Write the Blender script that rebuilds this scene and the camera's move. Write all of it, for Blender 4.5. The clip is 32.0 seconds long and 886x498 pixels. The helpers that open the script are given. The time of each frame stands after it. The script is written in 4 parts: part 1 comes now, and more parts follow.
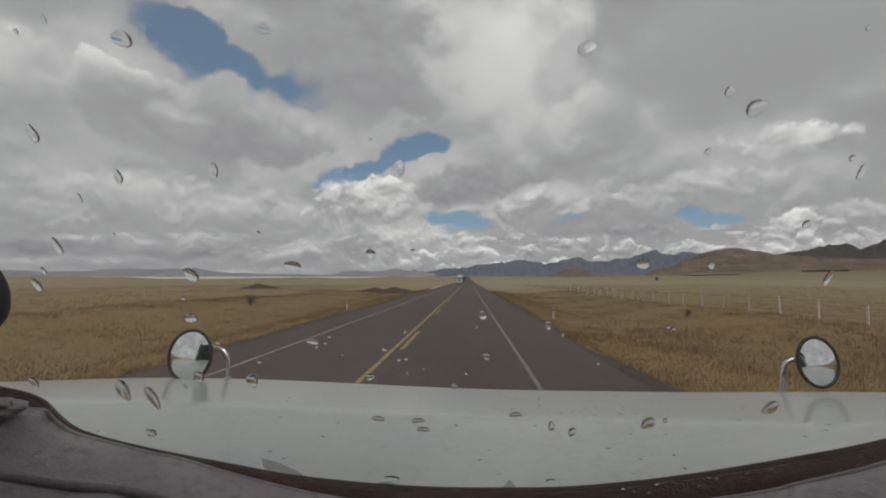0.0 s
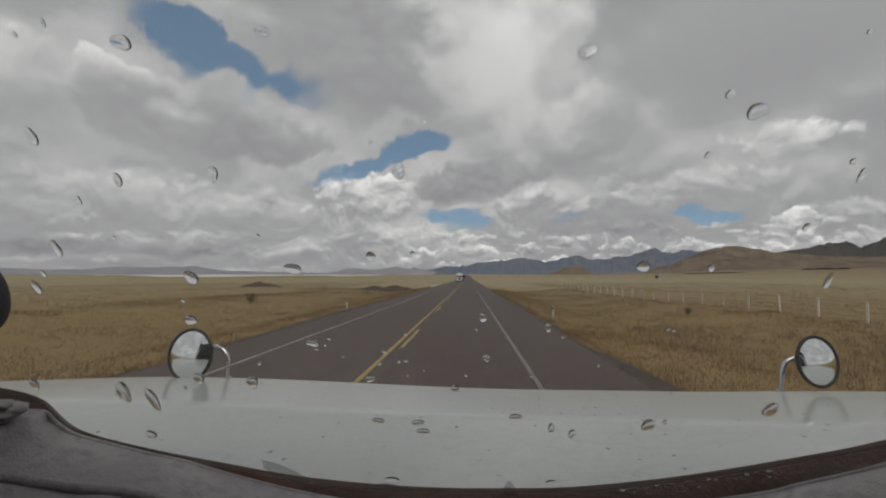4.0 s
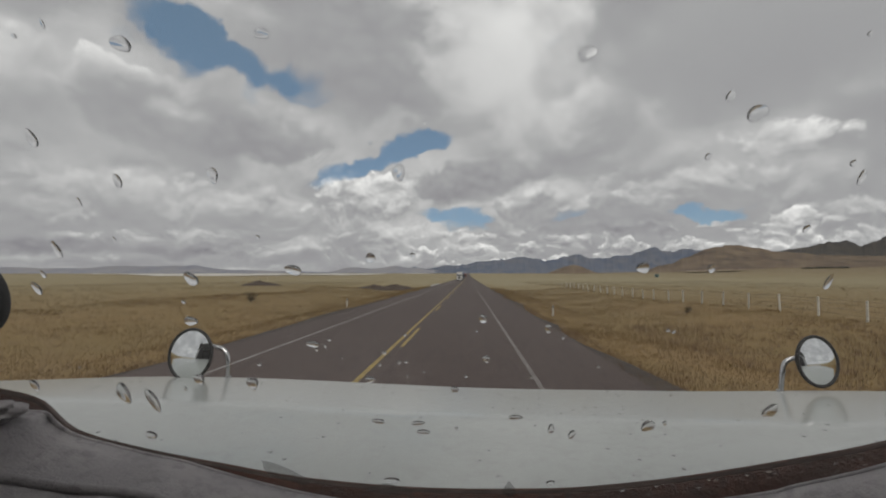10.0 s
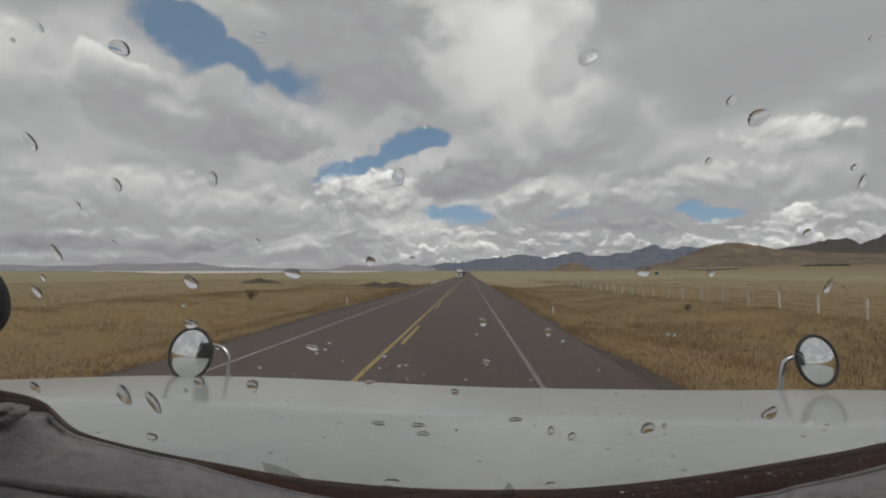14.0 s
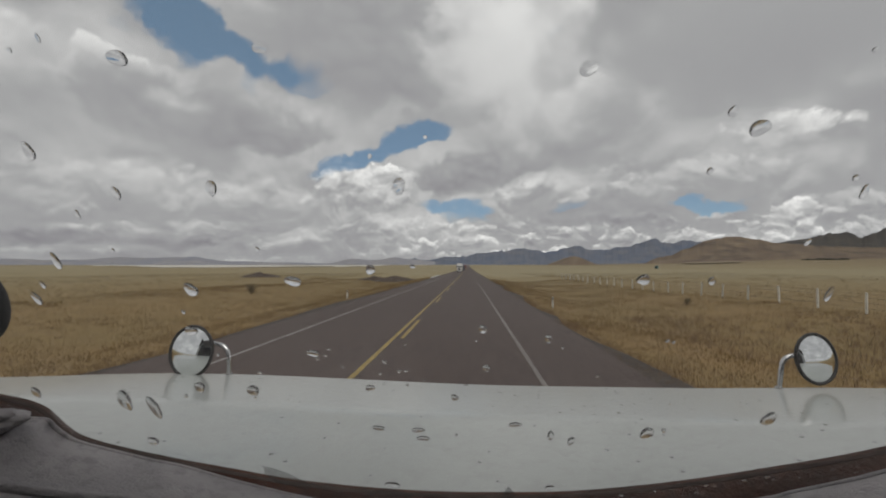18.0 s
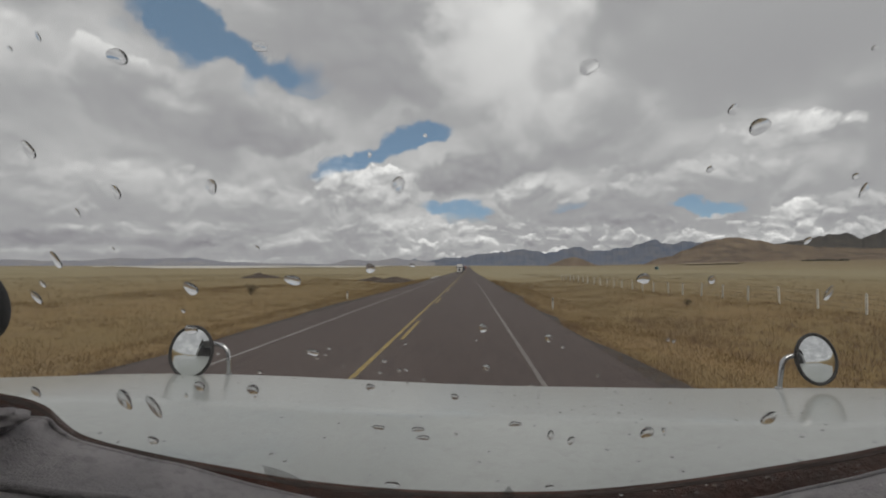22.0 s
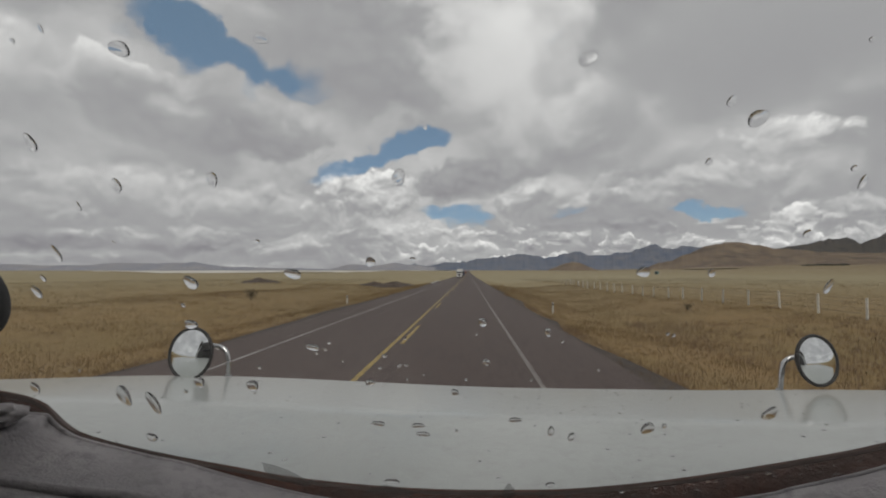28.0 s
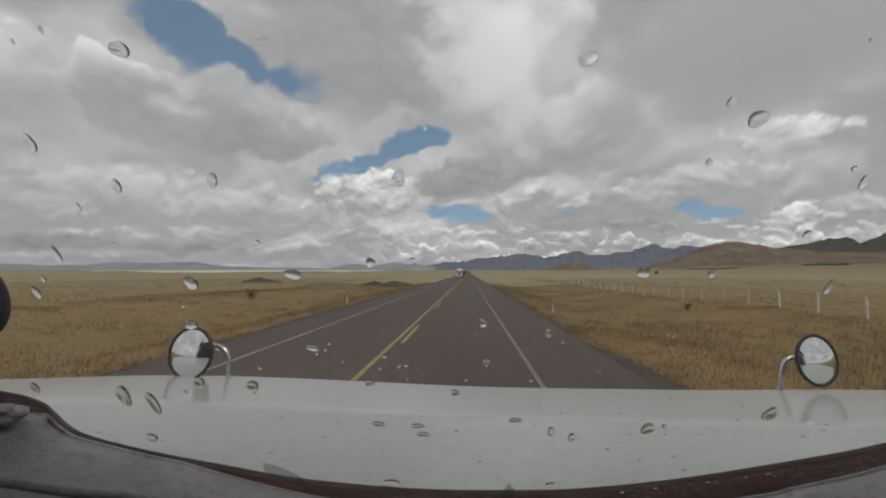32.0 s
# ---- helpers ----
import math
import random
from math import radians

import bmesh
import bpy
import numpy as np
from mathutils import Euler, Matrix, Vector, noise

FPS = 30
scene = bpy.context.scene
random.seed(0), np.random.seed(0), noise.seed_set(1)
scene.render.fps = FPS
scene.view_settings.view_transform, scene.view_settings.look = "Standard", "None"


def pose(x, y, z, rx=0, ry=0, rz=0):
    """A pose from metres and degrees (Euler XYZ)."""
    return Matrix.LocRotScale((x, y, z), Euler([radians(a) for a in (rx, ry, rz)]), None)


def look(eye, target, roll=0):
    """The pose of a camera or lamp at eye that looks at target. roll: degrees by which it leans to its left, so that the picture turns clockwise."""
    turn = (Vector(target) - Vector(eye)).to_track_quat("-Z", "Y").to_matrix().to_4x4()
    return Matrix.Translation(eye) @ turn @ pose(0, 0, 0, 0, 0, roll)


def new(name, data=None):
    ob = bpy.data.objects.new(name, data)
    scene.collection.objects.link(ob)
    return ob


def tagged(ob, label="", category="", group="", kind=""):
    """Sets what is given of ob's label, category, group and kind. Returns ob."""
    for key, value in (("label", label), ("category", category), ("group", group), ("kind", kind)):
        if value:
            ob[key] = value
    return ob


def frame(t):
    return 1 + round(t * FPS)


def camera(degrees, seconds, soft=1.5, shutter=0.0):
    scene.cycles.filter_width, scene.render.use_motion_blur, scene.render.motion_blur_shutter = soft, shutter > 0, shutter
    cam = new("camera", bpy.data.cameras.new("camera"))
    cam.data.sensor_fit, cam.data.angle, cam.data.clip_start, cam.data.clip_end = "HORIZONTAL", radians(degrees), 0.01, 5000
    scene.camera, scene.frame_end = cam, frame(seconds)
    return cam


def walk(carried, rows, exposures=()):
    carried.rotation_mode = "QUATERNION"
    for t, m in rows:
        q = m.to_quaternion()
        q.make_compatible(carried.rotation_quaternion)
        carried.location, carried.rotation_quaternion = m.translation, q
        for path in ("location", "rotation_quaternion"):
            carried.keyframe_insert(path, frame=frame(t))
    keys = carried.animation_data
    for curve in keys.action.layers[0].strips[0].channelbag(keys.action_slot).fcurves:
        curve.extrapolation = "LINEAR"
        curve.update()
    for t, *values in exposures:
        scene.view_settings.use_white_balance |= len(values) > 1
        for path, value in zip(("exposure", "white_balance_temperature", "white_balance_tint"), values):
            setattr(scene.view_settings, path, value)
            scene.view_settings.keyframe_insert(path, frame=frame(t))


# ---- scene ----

# ---------------------------------------------------------------- camera
cam = camera(87.0, 32.0, soft=1.9)
EYE = 2.15
# seconds and sway of the far ridge (hundredths of a degree about the mean attitude)
SWAY = [(0, 139), (1, 139), (2, 118), (3, 118), (3.5, 111), (5.5, 104), (6, 139), (6.5, 104), (7, 104), (8, 69),
        (9, 49), (10, 90), (11, 21), (12, 42), (13, 0), (14, 49), (14.5, 7), (16.5, 28), (17, -21), (18, -49),
        (19, 0), (20, -14), (20.5, -80), (21, -49), (22, -35), (23, -55), (24, -90), (25, -118), (25.5, -49),
        (27.5, -55), (28, 42), (28.5, -14), (29, 35), (30, 49), (31, 69), (31.5, -14), (32, 35)]
rows = []
for t, sway in SWAY:
    k = 0.75 * sway / 100
    rows.append((t, pose(0, 0, EYE - 0.0165 * k, 90 + 2.84 + k, 0, 3.12)))
walk(cam, rows, [(0, -0.16), (3.5, -0.16), (5.5, -0.05), (32, -0.05)])

# ---------------------------------------------------------------- world and sun
world = bpy.data.worlds.new("sky")
scene.world = world
world.use_nodes = True
wt = world.node_tree
wt.nodes.clear()


def wlink(a, b):
    wt.links.new(a, b)


def wmath(op, a, b=None, c=None, clamp=False):
    n = wt.nodes.new("ShaderNodeMath")
    n.operation, n.use_clamp = op, clamp
    for i, v in enumerate((a, b, c)):
        if v is None:
            continue
        if isinstance(v, (int, float)):
            n.inputs[i].default_value = v
        else:
            wlink(v, n.inputs[i])
    return n.outputs[0]


def wrange(v, a, b, c=0.0, d=1.0, smooth=True):
    n = wt.nodes.new("ShaderNodeMapRange")
    n.interpolation_type = "SMOOTHSTEP" if smooth else "LINEAR"
    wlink(v, n.inputs[0])
    for i, x in zip((1, 2, 3, 4), (a, b, c, d)):
        n.inputs[i].default_value = x
    return n.outputs[0]


def wnoise(vec, scale, detail, rough):
    n = wt.nodes.new("ShaderNodeTexNoise")
    n.noise_dimensions = "2D"
    wlink(vec, n.inputs["Vector"])
    n.inputs["Scale"].default_value = scale
    n.inputs["Detail"].default_value = detail
    n.inputs["Roughness"].default_value = rough
    return n


def wmix(f, a, b):
    n = wt.nodes.new("ShaderNodeMix")
    n.data_type = "RGBA"
    for v, s in ((f, n.inputs[0]), (a, n.inputs[6]), (b, n.inputs[7])):
        if isinstance(v, tuple):
            s.default_value = (*v, 1)
        elif isinstance(v, (int, float)):
            s.default_value = v
        else:
            wlink(v, s)
    return n.outputs[2]


coord = wt.nodes.new("ShaderNodeTexCoord")
sep = wt.nodes.new("ShaderNodeSeparateXYZ")
wlink(coord.outputs["Generated"], sep.inputs[0])
dx, dy, dz = sep.outputs
flat = wmath("SQRT", wmath("ADD", wmath("MULTIPLY", dx, dx), wmath("MULTIPLY", dy, dy)))
azim = wmath("ARCTAN2", dx, dy)
rise = wmath("DIVIDE", dz, wmath("MAXIMUM", flat, 0.02))


# bearing and height as a flat map, with ragged edges
ang = wt.nodes.new("ShaderNodeCombineXYZ")
wlink(azim, ang.inputs[0])
wlink(rise, ang.inputs[1])
rag = wnoise(ang.outputs[0], 7.0, 6.0, 0.6)
ragc = wt.nodes.new("ShaderNodeVectorMath")
ragc.operation = "SUBTRACT"
wlink(rag.outputs["Color"], ragc.inputs[0])
ragc.inputs[1].default_value = (0.5, 0.5, 0.5)


def wobbled(ax, ay):
    n = wt.nodes.new("ShaderNodeVectorMath")
    n.operation = "MULTIPLY_ADD"
    wlink(ragc.outputs[0], n.inputs[0])
    n.inputs[1].default_value = (ax, ay, 0.0)
    wlink(ang.outputs[0], n.inputs[2])
    return n


ragm = wobbled(0.13, 0.085)
wob = wobbled(0.07, 0.05)


def density(lift, size, tall, seed, detail=6.0):
    """Billowing cloud: broad swells, round heads on them and fine fraying."""
    m = wt.nodes.new("ShaderNodeMapping")
    wlink(wob.outputs[0], m.inputs[0])
    m.inputs[1].default_value = (seed, seed * 0.37 + lift * size * tall, 0)
    m.inputs[3].default_value = (size, size * tall, 1)
    fb = wnoise(m.outputs[0], 1.5, detail, 0.53)
    vo = wt.nodes.new("ShaderNodeTexVoronoi")
    vo.voronoi_dimensions = "2D"
    wlink(m.outputs[0], vo.inputs["Vector"])
    vo.inputs["Scale"].default_value = 2.0
    vo.inputs["Detail"].default_value = 2.0
    vo.inputs["Roughness"].default_value = 0.5
    return wmath("ADD", wmath("MULTIPLY", fb.outputs[0], 0.9), wmath("MULTIPLY", wmath("SUBTRACT", 0.6, vo.outputs["Distance"]), 0.22))


# larger soft masses overhead, smaller ones lower
mid_band = wrange(rise, 0.12, 0.30)


def layered(lift):
    b = density(lift, 3.6, 1.4, 3.7)
    c = density(lift * 2.2, 1.4, 1.1, 8.1)
    return wmath("ADD", wmath("MULTIPLY", b, wmath("SUBTRACT", 1.0, mid_band)), wmath("MULTIPLY", c, mid_band))


n1 = layered(0.0)
n2 = layered(0.022)


def patch(a, b, ra, rb, turn, inner=0.35, outer=1.35):
    m = wt.nodes.new("ShaderNodeMapping")
    m.vector_type = "TEXTURE"
    wlink(ragm.outputs[0], m.inputs[0])
    m.inputs[1].default_value = (a, b, 0)
    m.inputs[2].default_value = (0, 0, radians(turn))
    m.inputs[3].default_value = (ra, rb, 1)
    ln = wt.nodes.new("ShaderNodeVectorMath")
    ln.operation = "LENGTH"
    wlink(m.outputs[0], ln.inputs[0])
    return wrange(ln.outputs["Value"], outer, inner)


def patches(items, inner=0.35, outer=1.35):
    total = None
    for a, b, ra, rb, turn, amount in items:
        p = wmath("MULTIPLY", patch(a, b, ra, rb, turn, inner, outer), amount)
        total = p if total is None else wmath("ADD", total, p)
    return total


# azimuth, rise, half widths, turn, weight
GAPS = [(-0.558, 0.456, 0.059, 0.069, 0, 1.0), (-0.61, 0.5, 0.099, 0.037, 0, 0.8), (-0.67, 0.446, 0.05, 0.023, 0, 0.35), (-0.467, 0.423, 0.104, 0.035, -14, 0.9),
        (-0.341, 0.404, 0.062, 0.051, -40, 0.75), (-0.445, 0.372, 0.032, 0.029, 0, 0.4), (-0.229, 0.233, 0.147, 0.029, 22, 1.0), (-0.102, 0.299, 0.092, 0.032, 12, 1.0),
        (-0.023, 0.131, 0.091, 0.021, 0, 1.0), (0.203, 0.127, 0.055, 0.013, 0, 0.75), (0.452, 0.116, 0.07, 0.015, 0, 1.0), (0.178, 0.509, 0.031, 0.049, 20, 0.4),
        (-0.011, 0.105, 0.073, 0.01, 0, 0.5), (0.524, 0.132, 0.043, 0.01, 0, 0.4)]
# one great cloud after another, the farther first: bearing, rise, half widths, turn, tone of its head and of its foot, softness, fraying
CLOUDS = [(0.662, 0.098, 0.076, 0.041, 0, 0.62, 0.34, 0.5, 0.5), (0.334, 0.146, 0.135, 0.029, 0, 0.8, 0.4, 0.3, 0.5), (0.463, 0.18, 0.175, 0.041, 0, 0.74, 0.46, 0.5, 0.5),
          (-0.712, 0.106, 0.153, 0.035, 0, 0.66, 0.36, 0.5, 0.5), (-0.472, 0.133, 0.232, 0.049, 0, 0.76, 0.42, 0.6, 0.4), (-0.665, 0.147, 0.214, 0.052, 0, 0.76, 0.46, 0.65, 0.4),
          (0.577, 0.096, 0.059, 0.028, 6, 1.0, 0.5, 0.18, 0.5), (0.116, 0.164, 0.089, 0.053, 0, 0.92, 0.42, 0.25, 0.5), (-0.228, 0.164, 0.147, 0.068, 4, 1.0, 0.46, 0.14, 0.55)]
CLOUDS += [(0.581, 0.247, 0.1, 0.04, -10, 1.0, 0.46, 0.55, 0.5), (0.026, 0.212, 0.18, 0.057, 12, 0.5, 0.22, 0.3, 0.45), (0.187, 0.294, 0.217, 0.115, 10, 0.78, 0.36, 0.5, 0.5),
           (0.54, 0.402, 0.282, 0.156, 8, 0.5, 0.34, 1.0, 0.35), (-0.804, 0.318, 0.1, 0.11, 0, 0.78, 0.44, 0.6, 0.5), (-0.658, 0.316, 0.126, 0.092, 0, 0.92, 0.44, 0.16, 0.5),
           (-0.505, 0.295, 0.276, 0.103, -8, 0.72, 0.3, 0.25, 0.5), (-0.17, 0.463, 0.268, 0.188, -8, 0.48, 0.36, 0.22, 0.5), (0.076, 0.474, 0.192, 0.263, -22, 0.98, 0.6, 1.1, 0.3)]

soft = wnoise(ang.outputs[0], 2.3, 3.0, 0.5)
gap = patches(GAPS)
fray = wnoise(wob.outputs[0], 13.0, 5.0, 0.6)
body = wmath("SUBTRACT", wmath("ADD", n1, 0.34), wmath("MULTIPLY", gap, 0.62))
cover = wrange(wmath("ADD", body, wmath("MULTIPLY", wmath("SUBTRACT", fray.outputs[0], 0.5), 0.22)), 0.12, 0.50)
# a broad pale sheet behind the single clouds
relief = wmath("MULTIPLY", wmath("SUBTRACT", n1, n2), 0.9)
tone = wmath("ADD", wrange(rise, 0.0, 0.25, 0.48, 0.52), relief)
tone = wmath("ADD", tone, wmath("MULTIPLY", wmath("SUBTRACT", soft.outputs[0], 0.5), 0.4), clamp=True)


def billow(lift, size, tall, seed):
    """Rounded heads of two sizes with fine fraying, about zero; lift looks that much higher up."""
    m = wt.nodes.new("ShaderNodeMapping")
    wlink(wob.outputs[0], m.inputs[0])
    m.inputs[1].default_value = (seed, seed * 0.61 + lift * size * tall, 0)
    m.inputs[3].default_value = (size, size * tall, 1)
    fb = wnoise(m.outputs[0], 1.0, 8.0, 0.56)
    vo = wt.nodes.new("ShaderNodeTexVoronoi")
    vo.voronoi_dimensions, vo.feature = "2D", "SMOOTH_F1"
    wlink(m.outputs[0], vo.inputs["Vector"])
    vo.inputs["Scale"].default_value, vo.inputs["Detail"].default_value = 1.3, 3.0
    vo.inputs["Roughness"].default_value, vo.inputs["Smoothness"].default_value = 0.55, 0.35
    round_ = wmath("MULTIPLY", wmath("SUBTRACT", 0.42, vo.outputs["Distance"]), 0.9)
    return wmath("ADD", wmath("MULTIPLY", wmath("SUBTRACT", fb.outputs[0], 0.5), 1.3), round_)


def cloud(a, b, ra, rb, turn, head, foot, edge, amp, field, lit):
    """Puts one cloud over what lies behind it: a frayed oval, pale at its head and grey at its foot."""
    global tone, cover
    m = wt.nodes.new("ShaderNodeMapping")
    m.vector_type = "TEXTURE"
    wlink(wob.outputs[0], m.inputs[0])
    m.inputs[1].default_value, m.inputs[2].default_value, m.inputs[3].default_value = (a, b, 0), (0, 0, radians(turn)), (ra, rb, 1)
    ln = wt.nodes.new("ShaderNodeVectorMath")
    ln.operation = "LENGTH"
    wlink(m.outputs[0], ln.inputs[0])
    sp = wt.nodes.new("ShaderNodeSeparateXYZ")
    wlink(m.outputs[0], sp.inputs[0])
    depth = wmath("ADD", wmath("SUBTRACT", 1.08 + 0.3 * edge, ln.outputs["Value"]), wmath("MULTIPLY", field, 1.2 * amp))
    # the head is cut sharp, the foot melts away
    mask = wmath("MULTIPLY", wrange(depth, 0.0, edge), wrange(sp.outputs[1], -1.0, -0.35))
    up = wmath("ADD", wmath("MULTIPLY", sp.outputs[1], 0.5), wmath("MULTIPLY", field, 0.6 - 0.45 * edge))
    lightness = wmath("ADD", wrange(up, -0.5, 0.42, foot, head, smooth=False), wmath("MULTIPLY", lit, 1.0 - edge))
    tone = wmath("ADD", wmath("MULTIPLY", tone, wmath("SUBTRACT", 1.0, mask)), wmath("MULTIPLY", lightness, mask), clamp=True)
    cover = wmath("MAXIMUM", cover, wmath("MULTIPLY", mask, wrange(gap, 1.1, 0.5) if edge < 0.4 else wrange(gap, 0.9, 0.3)))


def heads(tone_, size, tall, lift, seed, lo, hi, lower, upper, amount, contrast):
    """One bank of cumulus over what lies behind it: crisp lit heads, grey feet."""
    d0 = density(0.0, size, tall, seed, 7.0)
    d1 = density(lift, size, tall, seed, 7.0)
    m = wmath("MULTIPLY", wrange(d0, lo, hi), wmath("MULTIPLY", wrange(rise, *lower), wrange(rise, *upper)))
    s = wmath("ADD", wmath("MULTIPLY", wmath("SUBTRACT", d0, d1), contrast), 0.45)
    s = wmath("ADD", s, wmath("MULTIPLY", wrange(d0, hi + 0.12, lo), 0.30))
    s = wmath("ADD", s, wmath("MULTIPLY", wmath("SUBTRACT", tone_, 0.5), 0.7))
    m = wmath("MULTIPLY", m, amount)
    return wmath("ADD", wmath("MULTIPLY", tone_, wmath("SUBTRACT", 1.0, m)), wmath("MULTIPLY", s, m), clamp=True)


fine, coarse = billow(0.0, 11.0, 1.25, 5.2), billow(0.0, 5.0, 1.1, 9.4)
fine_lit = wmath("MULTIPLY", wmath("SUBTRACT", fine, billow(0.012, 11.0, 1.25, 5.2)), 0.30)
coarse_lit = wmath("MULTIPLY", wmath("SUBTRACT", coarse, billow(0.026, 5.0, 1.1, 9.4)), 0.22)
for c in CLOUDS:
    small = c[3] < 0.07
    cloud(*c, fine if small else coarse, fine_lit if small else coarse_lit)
tone = heads(tone, 11.0, 1.9, 0.008, 21.6, 0.34, 0.46, (0.01, 0.03), (0.13, 0.08), wrange(azim, -0.35, 0.05, 0.3, 0.8), 2.3)
# dull bands of cloud base low over the plain
for band in ((-0.733, 0.054, 0.27, 0.016, 0, 0.32), (-0.49, 0.024, 0.48, 0.013, 0, 0.18), (0.29, 0.094, 0.12, 0.010, 0, 0.15)):
    tone = wmath("SUBTRACT", tone, wmath("MULTIPLY", patch(*band[:5], 0.3, 1.3), band[5]), clamp=True)
ramp = wt.nodes.new("ShaderNodeValToRGB")
wlink(tone, ramp.inputs[0])
el = ramp.color_ramp.elements
el[0].position, el[0].color = 0.0, (0.225, 0.218, 0.238, 1)
el[1].position, el[1].color = 1.0, (0.88, 0.88, 0.86, 1)
mid = el.new(0.5)
mid.color = (0.381, 0.384, 0.387, 1)

SUN_AZ, SUN_EL = 162.0, 61.0
sky = wt.nodes.new("ShaderNodeTexSky")
sky.sky_type = "NISHITA"
sky.sun_disc = False
sky.sun_elevation, sky.sun_rotation = radians(SUN_EL), radians(SUN_AZ)
sky.altitude = 1900
skyk = wt.nodes.new("ShaderNodeVectorMath")
skyk.operation = "SCALE"
wlink(sky.outputs[0], skyk.inputs[0])
skyk.inputs[3].default_value = 0.075
# thin milky veil over the clear parts
clear = wmix(0.42, skyk.outputs[0], (0.22, 0.34, 0.43))
full = wmix(cover, clear, ramp.outputs[0])
# below the horizon: plain earth colour
full = wmix(wrange(dz, -0.02, -0.08), full, (0.10, 0.085, 0.05))
back = wt.nodes.new("ShaderNodeBackground")
wlink(full, back.inputs[0])
back.inputs[1].default_value = 1.0
outw = wt.nodes.new("ShaderNodeOutputWorld")
wlink(back.outputs[0], outw.inputs[0])

sun_data = bpy.data.lights.new("sun", "SUN")
sun_data.energy, sun_data.angle, sun_data.color = 1.08, radians(34), (1.0, 0.95, 0.88)
sun = new("sun", sun_data)
sun.matrix_world = look((0, 0, 0), (-math.sin(radians(SUN_AZ)) * math.cos(radians(SUN_EL)),
                                    -math.cos(radians(SUN_AZ)) * math.cos(radians(SUN_EL)), -math.sin(radians(SUN_EL))))

# ---------------------------------------------------------------- materials


def material(name, base, rough=0.8, metal=0.0, second=None, scale=4.0, scale2=40.0, third=None, bump=0.0, bump_scale=60.0,
             coat=0.0, coat_rough=0.06, stretch=(1, 1, 1), spec=0.5, per_object=0.0, transmission=0.0, ior=1.45):
    m = bpy.data.materials.new(name)
    m.use_nodes = True
    nt = m.node_tree
    b = nt.nodes["Principled BSDF"]
    b.inputs["Base Color"].default_value = (*base, 1)
    b.inputs["Roughness"].default_value = rough
    b.inputs["Metallic"].default_value = metal
    b.inputs["Coat Weight"].default_value = coat
    b.inputs["Coat Roughness"].default_value = coat_rough
    b.inputs["Specular IOR Level"].default_value = spec
    b.inputs["Transmission Weight"].default_value = transmission
    b.inputs["IOR"].default_value = ior
    geo = nt.nodes.new("ShaderNodeNewGeometry")
    mp = nt.nodes.new("ShaderNodeMapping")
    nt.links.new(geo.outputs["Position"], mp.inputs[0])
    mp.inputs[3].default_value = stretch

    def tex(s, detail=5.0, rough_=0.6):
        n = nt.nodes.new("ShaderNodeTexNoise")
        nt.links.new(mp.outputs[0], n.inputs["Vector"])
        n.inputs["Scale"].default_value = s
        n.inputs["Detail"].default_value = detail
        n.inputs["Roughness"].default_value = rough_
        return n.outputs[0]

    def rng(v, a, b_):
        n = nt.nodes.new("ShaderNodeMapRange")
        nt.links.new(v, n.inputs[0])
        n.inputs[1].default_value, n.inputs[2].default_value = a, b_
        return n.outputs[0]

    def mix(f, a, c):
        n = nt.nodes.new("ShaderNodeMix")
        n.data_type = "RGBA"
        for v, s in ((f, n.inputs[0]), (a, n.inputs[6]), (c, n.inputs[7])):
            if isinstance(v, tuple):
                s.default_value = (*v, 1)
            elif isinstance(v, float):
                s.default_value = v
            else:
                nt.links.new(v, s)
        return n.outputs[2]

    col = base
    if second:
        col = mix(rng(tex(scale), 0.35, 0.65), base, second)
    if third:
        col = mix(rng(tex(scale2), 0.48, 0.66), col, third)
    if per_object:
        info = nt.nodes.new("ShaderNodeObjectInfo")
        hsv = nt.nodes.new("ShaderNodeHueSaturation")
        nt.links.new(rng(info.outputs["Random"], 0.0, 1.0), hsv.inputs["Fac"])
        hsv.inputs["Value"].default_value = 1.0 - per_object
        if isinstance(col, tuple):
            hsv.inputs["Color"].default_value = (*col, 1)
        else:
            nt.links.new(col, hsv.inputs["Color"])
        col = hsv.outputs[0]
    if not isinstance(col, tuple):
        nt.links.new(col, b.inputs["Base Color"])
    if bump:
        bp = nt.nodes.new("ShaderNodeBump")
        bp.inputs["Strength"].default_value = bump
        bp.inputs["Distance"].default_value = 0.02
        nt.links.new(tex(bump_scale), bp.inputs["Height"])
        nt.links.new(bp.outputs[0], b.inputs["Normal"])
    return m


M = {}
M["bonnet"] = material("bonnet_paint", (0.40, 0.425, 0.410), 0.5, 0, (0.38, 0.402, 0.388), 3.0, 60.0, (0.355, 0.372, 0.358), coat=0.88, coat_rough=0.17)
M["cab"] = material("cab_paint", (0.55, 0.56, 0.55), 0.35, 0, (0.5, 0.5, 0.49), 2.0, coat=0.3)
M["chrome"] = material("chrome", (0.62, 0.62, 0.62), 0.22, 1.0, (0.5, 0.5, 0.5), 40.0)
M["mirror"] = material("mirror_glass", (0.82, 0.84, 0.84), 0.02, 1.0)
M["rubber"] = material("black_rubber", (0.018, 0.018, 0.018), 0.6, 0, (0.03, 0.028, 0.026), 30.0, bump=0.1)
M["seal"] = material("weathered_seal", (0.10, 0.034, 0.018), 0.5, 0, (0.020, 0.014, 0.012), 4.0, 50.0, (0.045, 0.020, 0.013), bump=0.3, bump_scale=120)
M["gasket"] = material("grey_gasket", (0.13, 0.10, 0.09), 0.7, 0, (0.08, 0.065, 0.06), 25.0)
